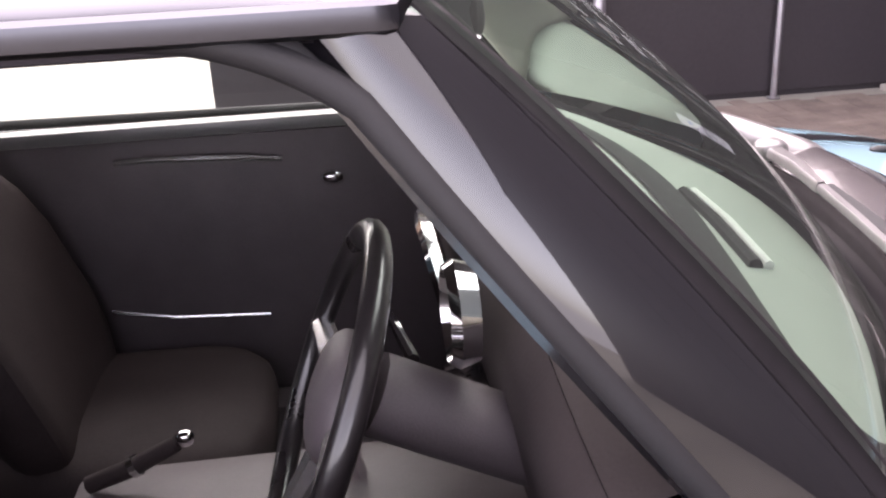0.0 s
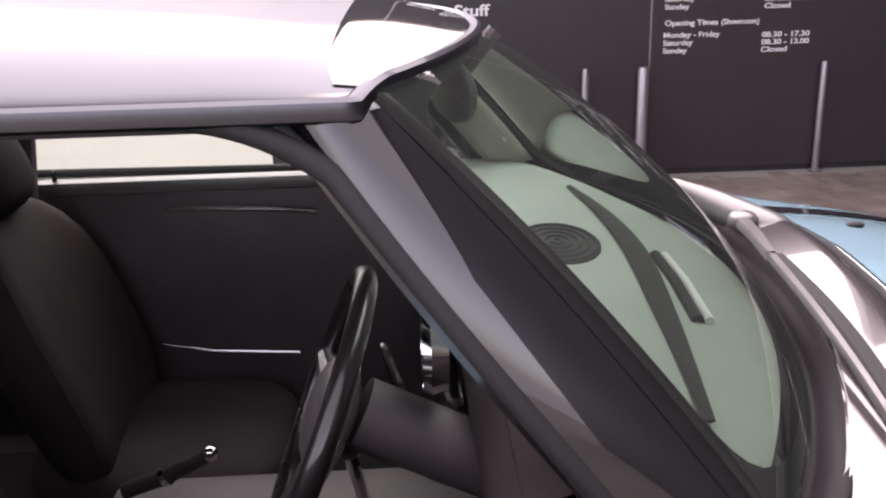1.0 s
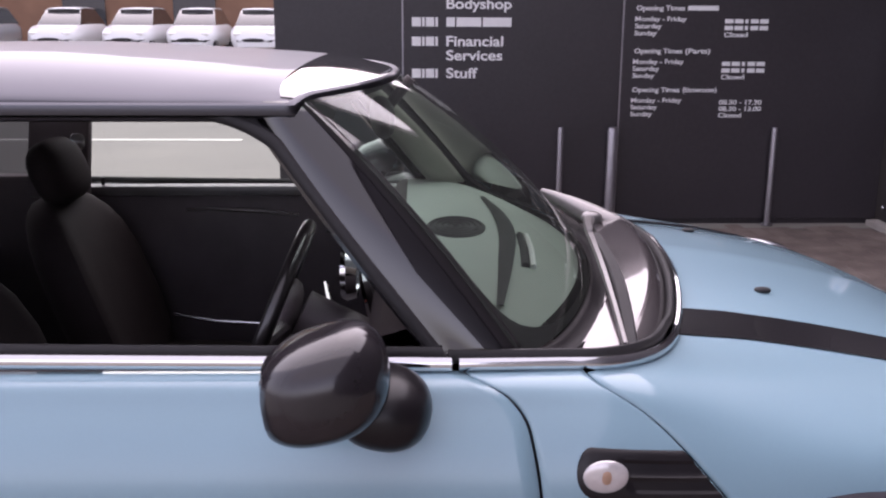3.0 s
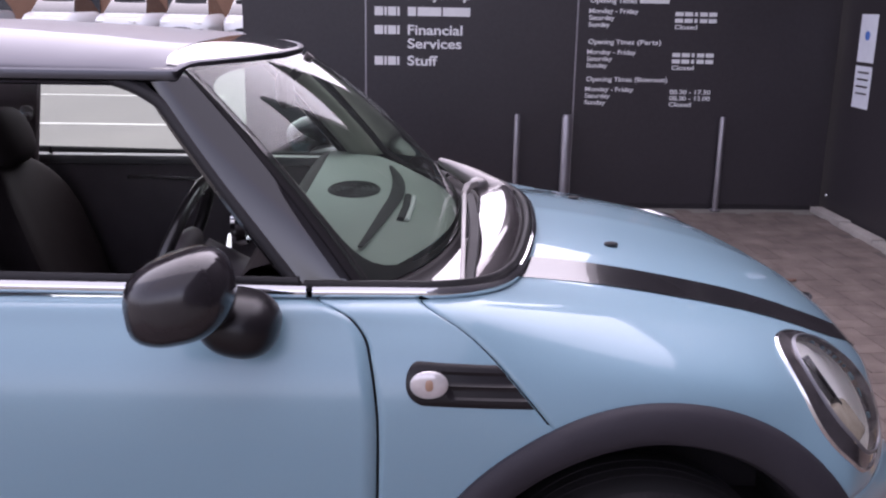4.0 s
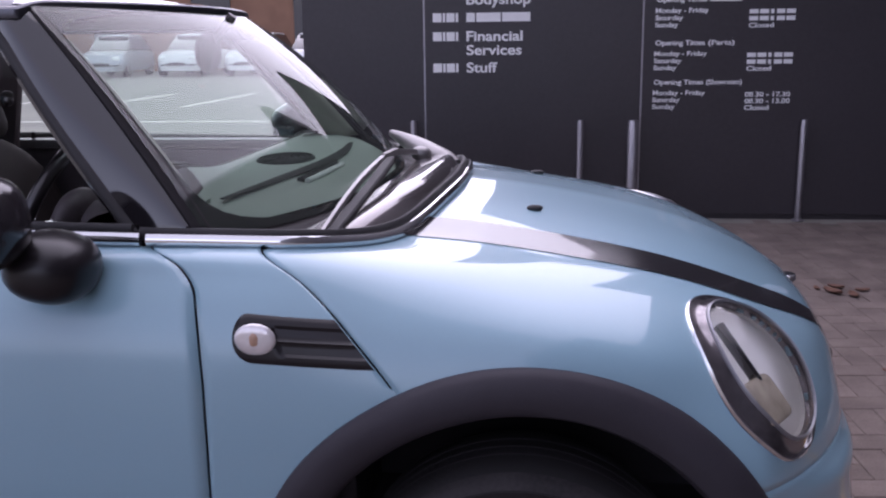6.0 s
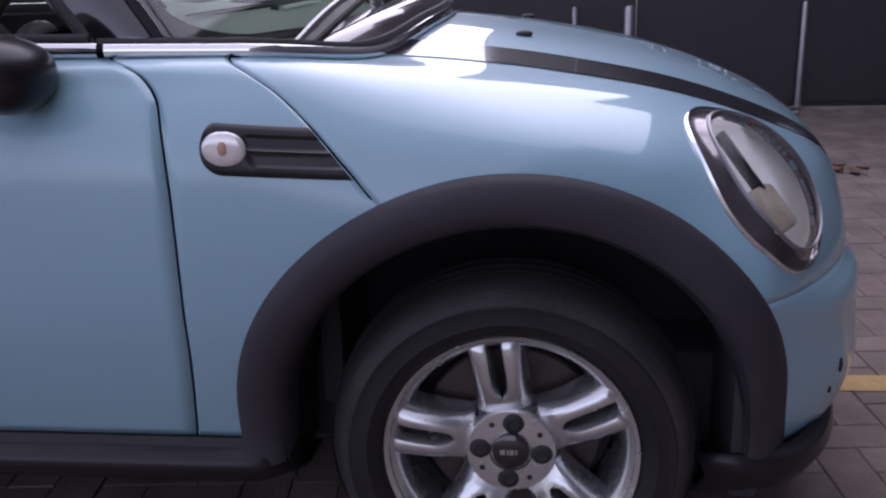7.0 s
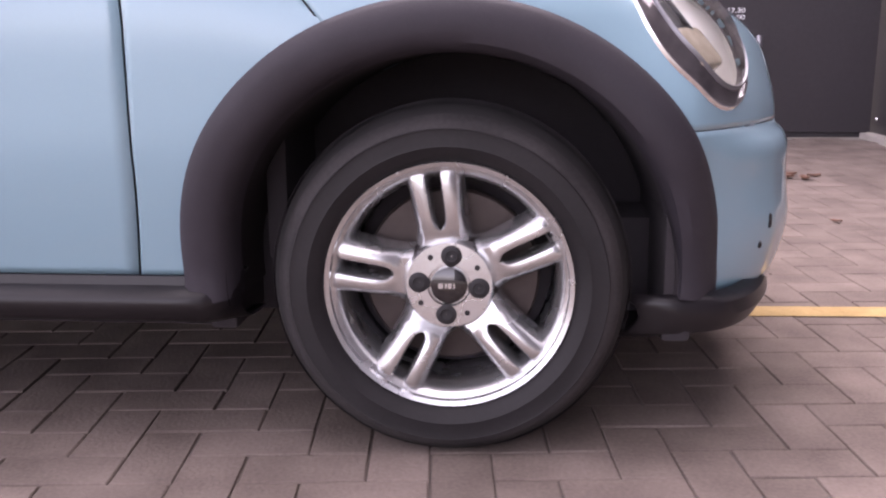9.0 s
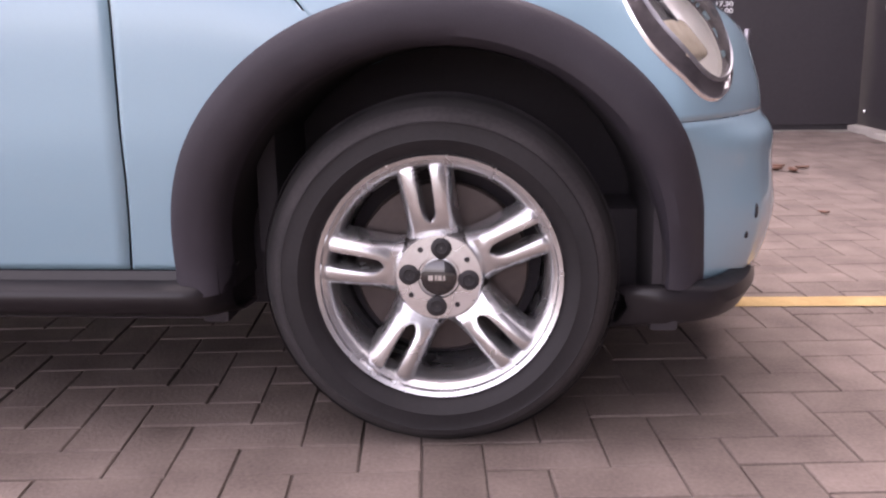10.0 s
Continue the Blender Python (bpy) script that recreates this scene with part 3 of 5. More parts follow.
bmesh.ops.delete(bm, geom=[f for f in bm.faces if cut_away(f.calc_center_median())], context="FACES")
bonnet = part("bonnet", both_sides(bm), PAINT, car, "ice blue clamshell bonnet", thick=0.006)
bm = skin(0.7512, 1.0, 16, lambda s: math.sqrt(max(0.0004, 0.43**2 - (body(0.4, s).z - HUB) ** 2)), lambda s: NOSE, 48, spread=2)
bulge = interp([0.2, 0.26, 0.30, 0.36, 0.40, 0.46, 0.495, 0.525, 0.540, 0.56], [0.3, 0.8, 1.2, 1.5, 1.3, 1.05, 1.0, 0.5, 0.0, 0.0])
for v in bm.verts:
    k = min(max((v.co.x - 0.42) / 0.12, 0), 1) * bulge(v.co.z)
    v.co += Vector((0.8, -0.55 if v.co.y < 0 else 0.0, 0)) * 0.030 * k
bumper = part("front_bumper", both_sides(bm), PAINT, car, "ice blue front bumper", thick=0.006)
# black chin under the bumper
rows = []
for j in range(41):
    a = math.pi * (j / 40 - 0.5)
    x, y = 0.30 + 0.33 * math.cos(a) ** 0.6, 0.735 * math.sin(a)
    rows.append([(x - 0.01, y, 0.266), (x + 0.014, y * 1.01, 0.248), (x + 0.020, y * 1.01, 0.225), (x + 0.004, y, 0.196), (x - 0.05, y * 0.95, 0.178), (x - 0.25, y * 0.85, 0.172)])
part("chin_spoiler", outward(grid(rows), (0, 0, 0.3)), SILLBLACK, bumper, "black plastic chin", thick=0.01)

for side in (1, -1):
    def put(name, bm, material, parent, label="", thick=0.0, smooth=True):
        if side < 0:
            b2 = mirrored(bm)
            bm.free()
            bm = b2
        return part(name, bm, material, parent, label, smooth, thick)

    # bonnet stripe
    rows = []
    for k in range(6):
        a = start_x(0.186 + 0.064 * k / 5) + 0.006
        row = []
        for j in range(61):
            x = a + (0.622 - a) * math.sin(math.pi / 2 * j / 60)
            t = min(max((x + 0.1) / 0.55, 0), 1)
            s = 0.186 + 0.030 * t + (0.064 + 0.008 * t) * k / 5
            row.append(body(x, s) + skin_normal(x, s) * 0.0016)
        rows.append(row)
    put("bonnet_stripe", outward(grid(rows), (-1, 0, 0.3)), STRIPE, bonnet, "gloss black bonnet stripe")

    # front side panel between door and bonnet seams
    def panel_end(s):
        x = -0.4
        for _ in range(30):
            z = body(x, s).z
            t = seam_x(z) - 0.004 if z > 0.719 else -math.sqrt(max(0.0004, 0.43**2 - (z - HUB) ** 2))
            x = 0.5 * x + 0.5 * t
        return x
    def door_start(s):
        x = -0.53
        for _ in range(20):
            x = 0.5 * x + 0.5 * door_x(body(x, s).z)
        return x
    fender = put("front_wing", skin(0.376, 1.0, 60, lambda s: door_start(s) + 0.0025, panel_end, 22), PAINT, car, "ice blue front side panel", 0.006)
    door = put("door", skin(0.376, 1.0, 50, lambda s: -1.72, lambda s: door_start(s) - 0.0025, 44), PAINT, car, "ice blue driver's door" if side > 0 else "ice blue passenger's door", 0.006)
    bm = skin(0.376, 1.0, 40, lambda s: -2.99, lambda s: -1.726, 60)
    bmesh.ops.delete(bm, geom=[f for f in bm.faces if (f.calc_center_median().x - REAR) ** 2 + (f.calc_center_median().z - HUB) ** 2 < 0.41**2], context="FACES")
    rear = put("rear_quarter", bm, PAINT, car, "ice blue rear side panel", 0.006)

    # wheel arch trims and liners
    for ax in (AXLE, REAR):
        rows = []
        for r, out in ((0.4665, -0.004), (0.4655, 0.010), (0.456, 0.019), (0.436, 0.022), (0.412, 0.018), (0.394, 0.006), (0.383, -0.018), (0.378, -0.050)):
            row = []
            for j in range(65):
                a = math.radians(-5 + 190 * j / 64)
                rr = r * (1 - (0.012 if a < 1.57 else 0.035) * max(0, math.cos(2 * min(max(a, 0), math.pi))) ** 2 * (abs(math.cos(a)) ** 3))
                x, z = ax + rr * math.cos(a), HUB + rr * math.sin(a)
                ref = body(min(x, 0.52), s_at(min(x, 0.52), max(z, 0.305)))
                row.append((x, ref.y - out, z))
            rows.append(row)
        bm = grid(rows)
        bmesh.ops.recalc_face_normals(bm, faces=bm.faces[:])
        put("wheel_arch_trim", bm, TRIM, car, "wide black plastic wheel arch trim")
        rows = []
        for r, y in ((0.379, -0.785), (0.378, -0.70), (0.376, -0.40)):
            rows.append([(ax + r * math.cos(a), y + 0.05 * max(0, math.cos(a)) ** 4 * (ax == AXLE), HUB + r * math.sin(a)) for a in np.linspace(-0.12, math.pi + 0.12, 49)])
        put("wheel_housing", grid(rows), DARK, car, "black inner wheel housing")
        bm = bmesh.new()
        ring = [bm.verts.new((ax + 0.376 * math.cos(t), -0.40, HUB + 0.376 * math.sin(t))) for t in np.linspace(-0.3, math.pi + 0.3, 25)]
        bm.faces.new(ring)
        for dx, z0 in ((-0.405, 0.19), (0.385, 0.180)):
            box((ax + dx, -0.53, (z0 + 0.42) / 2), (0.05, 0.40, 0.42 - z0), 0.01, bm=bm)
        put("arch_liner", bm, DARK, car)

    # sill
    rows = []
    for x in np.linspace(-0.36, -2.06, 30):
        y0 = -0.838 * 0.928 + 0.05 * max(0, (x + 0.42) / 0.06)
        rows.append([(x, y0 + 0.012, 0.303), (x, y0 - 0.006, 0.299), (x, y0 - 0.010, 0.284), (x, y0 - 0.030, 0.272), (x, y0 - 0.036, 0.262), (x, y0 - 0.034, 0.244), (x, y0 - 0.014, 0.222), (x, y0 + 0.03, 0.208), (x, y0 + 0.12, 0.20)])
    put("sill", outward(grid(rows), (-1.2, 0, 0.25)), SILLBLACK, car, "black plastic sill", 0.006)

    # side repeater in its black scoop
    rows = []
    for u in np.linspace(0, 1, 40) ** 1.6:
        row = []
        for v in np.linspace(-1, 1, 17):
            z = 0.803 - 0.012 * u + v * 0.0375
            if u < 0.16:
                z = 0.803 - 0.012 * u + v * 0.0375 * math.sqrt(max(0, 1 - (1 - u / 0.16) ** 2))
            x = -0.455 + u * (seam_x(z) - 0.006 + 0.455)
            p = body(x, s_at(x, z))
            n = skin_normal(x, s_at(x, z))
            row.append(p + n * (0.0005 + 0.006 * (1 - v * v) ** 0.4 * min(1, u * 12) - (0.004 if abs(v) < 0.55 and u > 0.4 and abs(v) > 0.12 else 0)))
        rows.append(row)
    scoop = put("side_scoop", outward(grid(rows), (-0.4, 0, 0.8)), SCOOP, fender, "gloss black indicator housing")
    p = body(-0.418, s_at(-0.418, 0.804))
    b = blob((0.004, 0, 0), (0.067, 0.015, 0.052), 24, None, None, 2.1)
    b.transform(Matrix.Translation(p + Vector((0, -0.012, 0))))
    put("indicator_lens", b, INDICATOR, scoop, "clear indicator lens")
    b = blob(p + Vector((0.004, -0.0165, 0.001)), (0.017, 0.009, 0.024), 14)
    put("indicator_bulb", b, AMBER, scoop, "orange bulb")

    # headlamp: reflector bowl, lamps inside, lens and chrome ring
    def oval(r, d, k=1.0, n=48, shift=0.0):
        out = []
        for j in range(n):
            t = 2 * math.pi * j / n
            q = LC + L1 * (LA * r * math.cos(t)) + L2 * (LB * (r * math.sin(t) + shift))
            off = lamp_depth(q) * k
            out.append(q + LN * (off + d))
        return out
    rows = [oval(1.02, -0.004), oval(1.02, 0.003), oval(1.012, 0.006), oval(1.0, 0.006), oval(0.99, 0.003), oval(0.985, -0.006)]
    ring = put("headlamp_ring", outward(grid(rows, closed=True), LC - LN * 0.1), CHROME, bonnet, "chrome headlamp surround")
    rows = [oval(0.992, 0.002), oval(0.95, 0.001, shift=-0.02), oval(0.86, 0.008, shift=-0.10), oval(0.84, 0.010, shift=-0.115), oval(0.825, 0.006, shift=-0.115), oval(0.815, -0.02, 0.9, shift=-0.115)]
    put("headlamp_bezel", outward(grid(rows, closed=True), LC - LN * 0.1), BEZEL, ring, "dark lamp bezel, reflections mottled into its colour")
    rows = [oval(0.825, -0.010, 0.9, shift=-0.115), oval(0.785, -0.018, 0.85, shift=-0.115), oval(0.62, -0.028, 0.6, shift=-0.115), oval(0.3, -0.034, 0.3, shift=-0.115), oval(0.001, -0.035, 0.3, shift=-0.115)]
    bm = grid(rows, closed=True)
    bmesh.ops.remove_doubles(bm, verts=bm.verts[:], dist=1e-4)
    put("headlamp_reflector", bm, REFLECT, ring, "silver headlamp bowl")
    rows = [oval(0.84, 0.005, shift=-0.115), oval(0.74, 0.016, 0.9, shift=-0.115), oval(0.52, 0.026, 0.7, shift=-0.115), oval(0.3, 0.032, 0.5, shift=-0.115), oval(0.1, 0.035, 0.4, shift=-0.115), oval(0.001, 0.035, 0.4, shift=-0.115)]
    bm = grid(rows, closed=True)
    bmesh.ops.remove_doubles(bm, verts=bm.verts[:], dist=1e-4)
    lens = put("headlamp_lens", outward(bm, LC - LN * 0.1), LENS, ring, "clear headlamp lens")
    lens.visible_shadow = False
    rows = [oval(0.868, 0.006, shift=-0.115), oval(0.868, 0.012, shift=-0.115), oval(0.85, 0.014, shift=-0.115), oval(0.83, 0.010, shift=-0.115)]
    put("headlamp_lens_rim", outward(grid(rows, closed=True), LC - LN * 0.1), LAMPGREY, ring, "dark metal lens rim")
    rot = Matrix((L2, L1, LN)).transposed()
    b = box(LC - LN * 0.014 + L1 * 0.038 + L2 * 0.026, (0.009, 0.115, 0.020), 0.004, rot.to_4x4())
    put("headlamp_divider", b, GLOSS, ring)
    b = blob(LC - LN * 0.022 - L1 * 0.050 + L2 * 0.032, (0.080, 0.082, 0.034), 20, None, rot, 6.0)
    put("headlamp_indicator", b, mat("pale_lamp_cover", (0.52, 0.46, 0.37), 0.22, 0.1, 0.25, 30.0, coat=0.6), ring, "pale lower lamp cover")

    # pillars, seals, windows
    top_l, top_r, bot_l, bot_r = Vector((-0.946, -0.596, 1.326)), Vector((-0.858, -0.594, 1.328)), Vector((-0.636, -0.722, 0.938)), Vector((-0.528, -0.712, 0.940))
    rows, seal_rows = [], []
    for i in range(25):
        t = 0.012 + 0.988 * i / 24
        a, b = top_l.lerp(bot_l, t) + Vector((-0.010, -0.014, 0.006)) * math.sin(math.pi * t), screen(-0.982, 1 - t, 0.002)
        out = Vector((0.1, -1, 0.3)).normalized()
        f = 0.78 - 0.05 * t
        def across(k):
            return a.lerp(b, k) + out * 0.0105 * (1 - (2 * k - 1) ** 2) * (1 + 0.7 * (1 - 2 * t) * (1 - 2 * k))
        rows.append([across(0) - out * 0.008] + [across(f * k / 12) for k in range(13)] + [across(f) - out * 0.006])
        seal_rows.append([across(f + (1 - f) * k / 8) - out * (0.003 if k == 0 else 0.0012) for k in range(9)])
    pillar = put("front_pillar", outward(grid(rows), (-1, 0, 1.0)), PILLAR, car, "gloss black windscreen pillar", 0.02)
    put("pillar_seal", outward(grid(seal_rows), (-1, 0, 1.0)), FRIT, pillar, "black windscreen edge seal", 0.015)
    rows = []
    for v in np.linspace(0.10, 0.86, 14):
        p, q = screen(-0.95, v, -0.012), top_l.lerp(bot_l, 1 - v) + Vector((0.02, 0.05, -0.01))
        rows.append([p.lerp(q, k) + Vector((0, 0.014 * math.sin(math.pi * k), 0)) for k in np.linspace(0, 1, 6)])
    put("pillar_lining", grid(rows), LINING, pillar, "pale grey pillar lining inside", 0.008)
    # black seal along pillar and roof
    def frame_edge(t):
        return top_l.lerp(bot_l, t) + Vector((-0.010, 0.004 - 0.012 * math.sin(math.pi * t), -0.002))
    c0, c1, c2 = frame_edge(0.17), Vector((-0.972, -0.600, 1.309)), Vector((-1.06, -0.600, 1.309))
    bend = [c0 * (1 - k) ** 2 + c1 * 2 * k * (1 - k) + c2 * k * k for k in np.linspace(0, 1, 13)]
    path = [frame_edge(t) for t in np.linspace(1, 0.22, 12)] + bend
    path += [Vector((x, -0.600 + 0.02 * max(0, -x - 1.9), 1.309 - 0.045 * max(0, -x - 1.9))) for x in np.linspace(-1.12, -2.5, 15)]
    put("window_seal", tube(path, 0.0115, 10), RUBBER, car, "black window seal")
    # black corner of the door frame between seal, pillar and roof
    rows = [[c.lerp(q, k) + Vector((0.010 * k, -0.004, 0.010 * k)) * float(w) for k in (0, 0.5, 1)] for c, q, w in zip(bend, [c0.lerp(c1, k) if k < 1 else c1.lerp(c2, k - 1) for k in np.linspace(0, 2, 13)], np.sin(np.linspace(0, math.pi, 13)))]
    put("window_corner", outward(grid(rows), (-1, 0, 1.1)), RUBBER, car, "black corner of the window frame", 0.012)
    rows = []
    for x in np.linspace(-0.93, -2.45, 24):
        d = 0.045 * max(0, -x - 1.9)
        rows.append([(x, -0.590, 1.316 - d), (x, -0.606, 1.310 - d), (x, -0.60, 1.294 - d), (x, -0.57, 1.288 - d)])
    put("roof_side_rail", outward(grid(rows), (-1.5, 0, 1.2)), TRIM, car, "dark rail over the window", 0.006)
    # belt mouldings
    def belt(path, name, parent, material, r=0.011, dz=0.0, flat=1.9):
        bmt = bmesh.new()
        rings = []
        for i, p in enumerate(path):
            d = (path[min(i + 1, len(path) - 1)] - path[max(i - 1, 0)]).normalized()
            out = Vector((d.y, -d.x, 0)).normalized()
            if out.y > 0 and abs(out.y) > 0.3:
                out = -out
            if out.x < -0.3 and abs(d.y) > 0.5:
                out = -out
            rings.append([bmt.verts.new(p + out * (math.cos(a) * r * 0.8) + Vector((0, 0, math.sin(a) * r * flat * 0.6 + dz))) for a in [2 * math.pi * k / 10 for k in range(10)]])
        for a, b in zip(rings, rings[1:]):
            for k in range(10):
                bmt.faces.new((a[k], a[(k + 1) % 10], b[(k + 1) % 10], b[k]))
        bmt.faces.new(rings[0])
        bmt.faces.new(rings[-1])
        bmesh.ops.recalc_face_normals(bmt, faces=bmt.faces[:])
        return put(name, bmt, material, parent, "chrome strip along the window line" if material is CHROME else "")
    bz = interp([-2.7, -1.3, -0.62, -0.43], [0.965, 0.947, 0.938, 0.934])
    belt([Vector((x, -0.733, bz(x))) for x in np.linspace(-1.715, -0.636, 20)], "belt_moulding", door, CHROME)
    belt([Vector((x, -0.728, bz(x) + 0.016)) for x in np.linspace(-1.715, -0.65, 20)], "window_wiper_seal", door, RUBBER, 0.009)
    belt([Vector((x, -0.733 + 0.1 * max(0, -x - 2.2) ** 2, bz(x))) for x in np.linspace(-2.75, -1.728, 16)], "belt_moulding", rear, CHROME)
    front = [Vector((x, -0.733 + 0.013 * (x + 0.625) / 0.19, bz(x))) for x in np.linspace(-0.625, -0.436, 8)]
    for j in range(1, 25):
        a = math.pi / 2 * (1 - j / 24)
        fx, fy = -0.43 + 0.282 * math.cos(a), -0.722 * math.sin(a)
        front.append(Vector((fx, fy, bonnet_z(fx, fy) + 0.009)))
    belt(front, "belt_moulding", fender, CHROME, 0.010)
    inner = [p + Vector((-0.016, 0.014 if k < 20 else 0.0, 0.008)) for k, p in enumerate(front)]
    belt(inner, "cowl_seal", fender, RUBBER, 0.010)

    # side glass behind the open front window
    if side < 0:
        pts = [(-1.70, 0.955), (-0.70, 0.945), (-0.90, 1.235), (-0.96, 1.30), (-1.10, 1.31), (-1.66, 1.31)]
        bm = bmesh.new()
        bm.faces.new([bm.verts.new((x, -0.72 + 0.3125 * (z - 0.93) + 0.004, z)) for x, z in pts])
        g = put("door_window", bm, GLASS, door, "clear side window")
        g.visible_shadow = False
    pts = [(-2.55, 1.0), (-1.80, 0.965), (-1.77, 1.30), (-2.35, 1.28)]
    bm = bmesh.new()
    bm.faces.new([bm.verts.new((x, -0.72 + 0.3125 * (z - 0.93), z)) for x, z in pts])
    g = put("rear_side_window", bm, glass("tinted_glass", (0.13, 0.14, 0.145)), rear, "tinted rear side window")
    g.visible_shadow = False
    b = box((0, 0, 0), (0.175, 0.035, 0.40), 0.012)
    b.transform(Matrix.Translation((-1.715, -0.655, 1.13)) @ Matrix.Rotation(radians(17), 4, "X"))
    put("centre_pillar", b, CABIN, car, "black centre pillar")
    rows = [[(-2.55 - 0.05 * v, -0.735 + 0.12 * u, 0.955 + 0.36 * u) for v in (0, 1, 2, 3)] for u in np.linspace(0, 1, 6)]
    put("rear_pillar", outward(grid(rows), (-2, 0, 1)), GLOSS, car, "gloss black rear pillar", 0.02)

    # door mirror: rounded cap, foot and glass
    def cap(p):
        k = p.x / 0.09
        p = Vector((max(p.x, -0.071), p.y, p.z))
        return Vector((p.x, p.y * (1 - 0.12 * k * k), p.z * (1 + 0.08 * k) + 0.012 * k))
    rot = Matrix.Rotation(radians(-8), 3, "Y")
    mir = put("door_mirror", blob((-0.812, -0.935, 0.992), (0.180, 0.18, 0.142), 36, cap, rot, 2.5), CAP, door, "gloss black door mirror cap")
    foot = blob((-0.737, -0.835, 0.916), (0.140, 0.16, 0.112), 26, None, Matrix.Rotation(radians(12), 3, "Y"), 2.3)
    put("mirror_foot", foot, SCOOP, mir, "black mirror foot")
    b = lathe([(0, 0), (0.036, 0.0), (0.039, 0.012)], (0, 0, 0), 24, "x")
    b.transform(Matrix.Translation((-0.8815, -0.935, 0.991)) @ Matrix.Diagonal((1, 1.2, 0.95, 1)))
    put("mirror_glass", b, MIRROR, mir)
# ---- roof, windscreen, cowl ----
r_mid = interp([-2.62, -2.45, -2.0, -1.5, -1.2, -1.0, -0.9, -0.78, -0.70], [1.305, 1.335, 1.380, 1.392, 1.380, 1.367, 1.358, 1.347, 1.340])
r_edge = interp([-2.62, -1.9, -1.4, -1.0, -0.90, -0.7], [1.294, 1.356, 1.366, 1.352, 1.346, 1.338])


def panel_back(v):
    """Front edge of the silver paint, behind the black header panel."""
    return -0.912 + 0.012 * max(0, (abs(v) - 0.85) / 0.15) ** 2


def roof_z(x, y):
    """Crowned roof with broadly rounded sides, rolling down to the lip over the windscreen."""
    w = 0.611 - 0.05 * max(0, -x - 1.9)
    v = min(1, abs(y) / w)
    ze = r_edge(x)
    z = ze + (r_mid(x) - ze) * (1 - v ** 2.4)
    r = 0.27 - 0.13 * min(1, max(0, (x + 1.10) / 0.22))
    e = max(0, (abs(y) - w + r) / r)
    base = 1.316 - 0.045 * max(0, -x - 1.9)
    z -= (ze - base) * (1 - math.sqrt(max(0, 1 - min(1, e) ** 2.2)))
    near = min(1, max(0, 1 - (lip_x(v) - x) / 0.15)) ** 2.2
    return z + (lip_z(v) - z) * near


def lip_x(v):
    return -0.734 - 0.150 * abs(v) ** 2.0


def lip_z(v):
    return 1.335 - 0.004 * v * v - 0.013 * max(0, (abs(v) - 0.90) / 0.10) ** 2


rows = []
for i in range(61):
    row = []
    for j in range(65):
        v = math.sin(math.pi / 2 * (-1 + j / 32))
        xf, xr = lip_x(v), -2.62 + 0.08 * v * v
        u = 1 - (1 - i / 60) ** 1.8
        x = xr + (xf - xr) * u
        y = v * (0.611 - 0.05 * max(0, -x - 1.9))
        row.append((x, y, roof_z(x, y)))
    rows.append(row)
roof = part("roof", outward(grid(rows), (-1.6, 0, 0.9)), SILVER, car, "silver painted roof", thick=0.007)
rows = []
for i in range(17):
    row = []
    for j in range(61):
        v = math.sin(math.pi / 2 * (-1 + j / 30)) * 0.965
        x = panel_back(v) + 0.004 + (i / 16) * (lip_x(v) - panel_back(v) - 0.004)
        row.append((x, v * 0.611, roof_z(x, v * 0.611) + 0.0016 + 0.005 * (1 - v * v) * (i / 16) ** 0.5 * (1 - i / 16)))
    rows.append(row)
part("roof_front_panel", outward(grid(rows), (-1.6, 0, 0.9)), GLOSS, roof, "gloss black panel at the roof's front", thick=0.002)
section = ((-0.010, 0.001), (-0.004, 0.004), (0.003, 0.0045), (0.008, 0.001), (0.0095, -0.4), (0.008, -0.8), (0.002, -1.0), (-0.012, -1.0))
path = [(-0.884 - 1.6 * k, -0.611 + 0.08 * max(0, k - 0.635), 1.318 - 0.072 * max(0, k - 0.635), 1.0, (0.61 * (1 - min(1, 8 * k)) ** 2, -1.0)) for k in np.linspace(1, 0, 41)[:-1] ** 1.6]
path += [(lip_x(v), v * 0.611, lip_z(v), 1.0, (0.611, 0.30 * v - 0.3 * np.sign(v) * max(0, abs(v) - 0.8))) for v in np.sin(np.linspace(-math.pi / 2, math.pi / 2, 61))]
path += [(x, -y, z, f, (d[0], -d[1])) for x, y, z, f, d in reversed(path[:40])]
rows = []
for x, y, z, f, d in path:
    h, d = 0.011 + 0.007 * (y / 0.611) ** 2, Vector((*d, 0)).normalized()
    rows.append([Vector((x, y, z)) + (d * o + Vector((0, 0, up if up > 0 else up * h))) * float(f) for o, up in section])
bm = grid(rows)
bm.verts.ensure_lookup_table()
for k in (0, len(rows) - 1):
    bm.faces.new(bm.verts[8 * k:8 * k + 8])
part("roof_front_lip", outward(bm, (-1.6, 0, 1.33)), SILVER, roof, "silver roof lip")
rows = [[(lip_x(v) - 0.006, v * 0.600, lip_z(v) - 0.022), (lip_x(v) - 0.05, v * 0.590, lip_z(v) - 0.030), (min(-0.85, lip_x(v) - 0.04), v * 0.575, 1.300)] for v in np.linspace(-0.98, 0.98, 31)]
part("header_trim", grid(rows), CABIN, roof, "black trim under the roof's front edge", thick=0.006)
rows = []
for y in np.linspace(-0.58, 0.58, 13):
    x0 = min(-0.84, lip_x(y / 0.611) - 0.03)
    rows.append([(x, y, 1.298 - 0.04 * max(0, -x - 1.9) + 0.022 * (1 - (y / 0.58) ** 2)) for x in np.linspace(x0, -2.5, 12)])
part("headliner", outward(grid(rows), (-1.6, 0, 2)), CABIN, roof, "dark headliner")


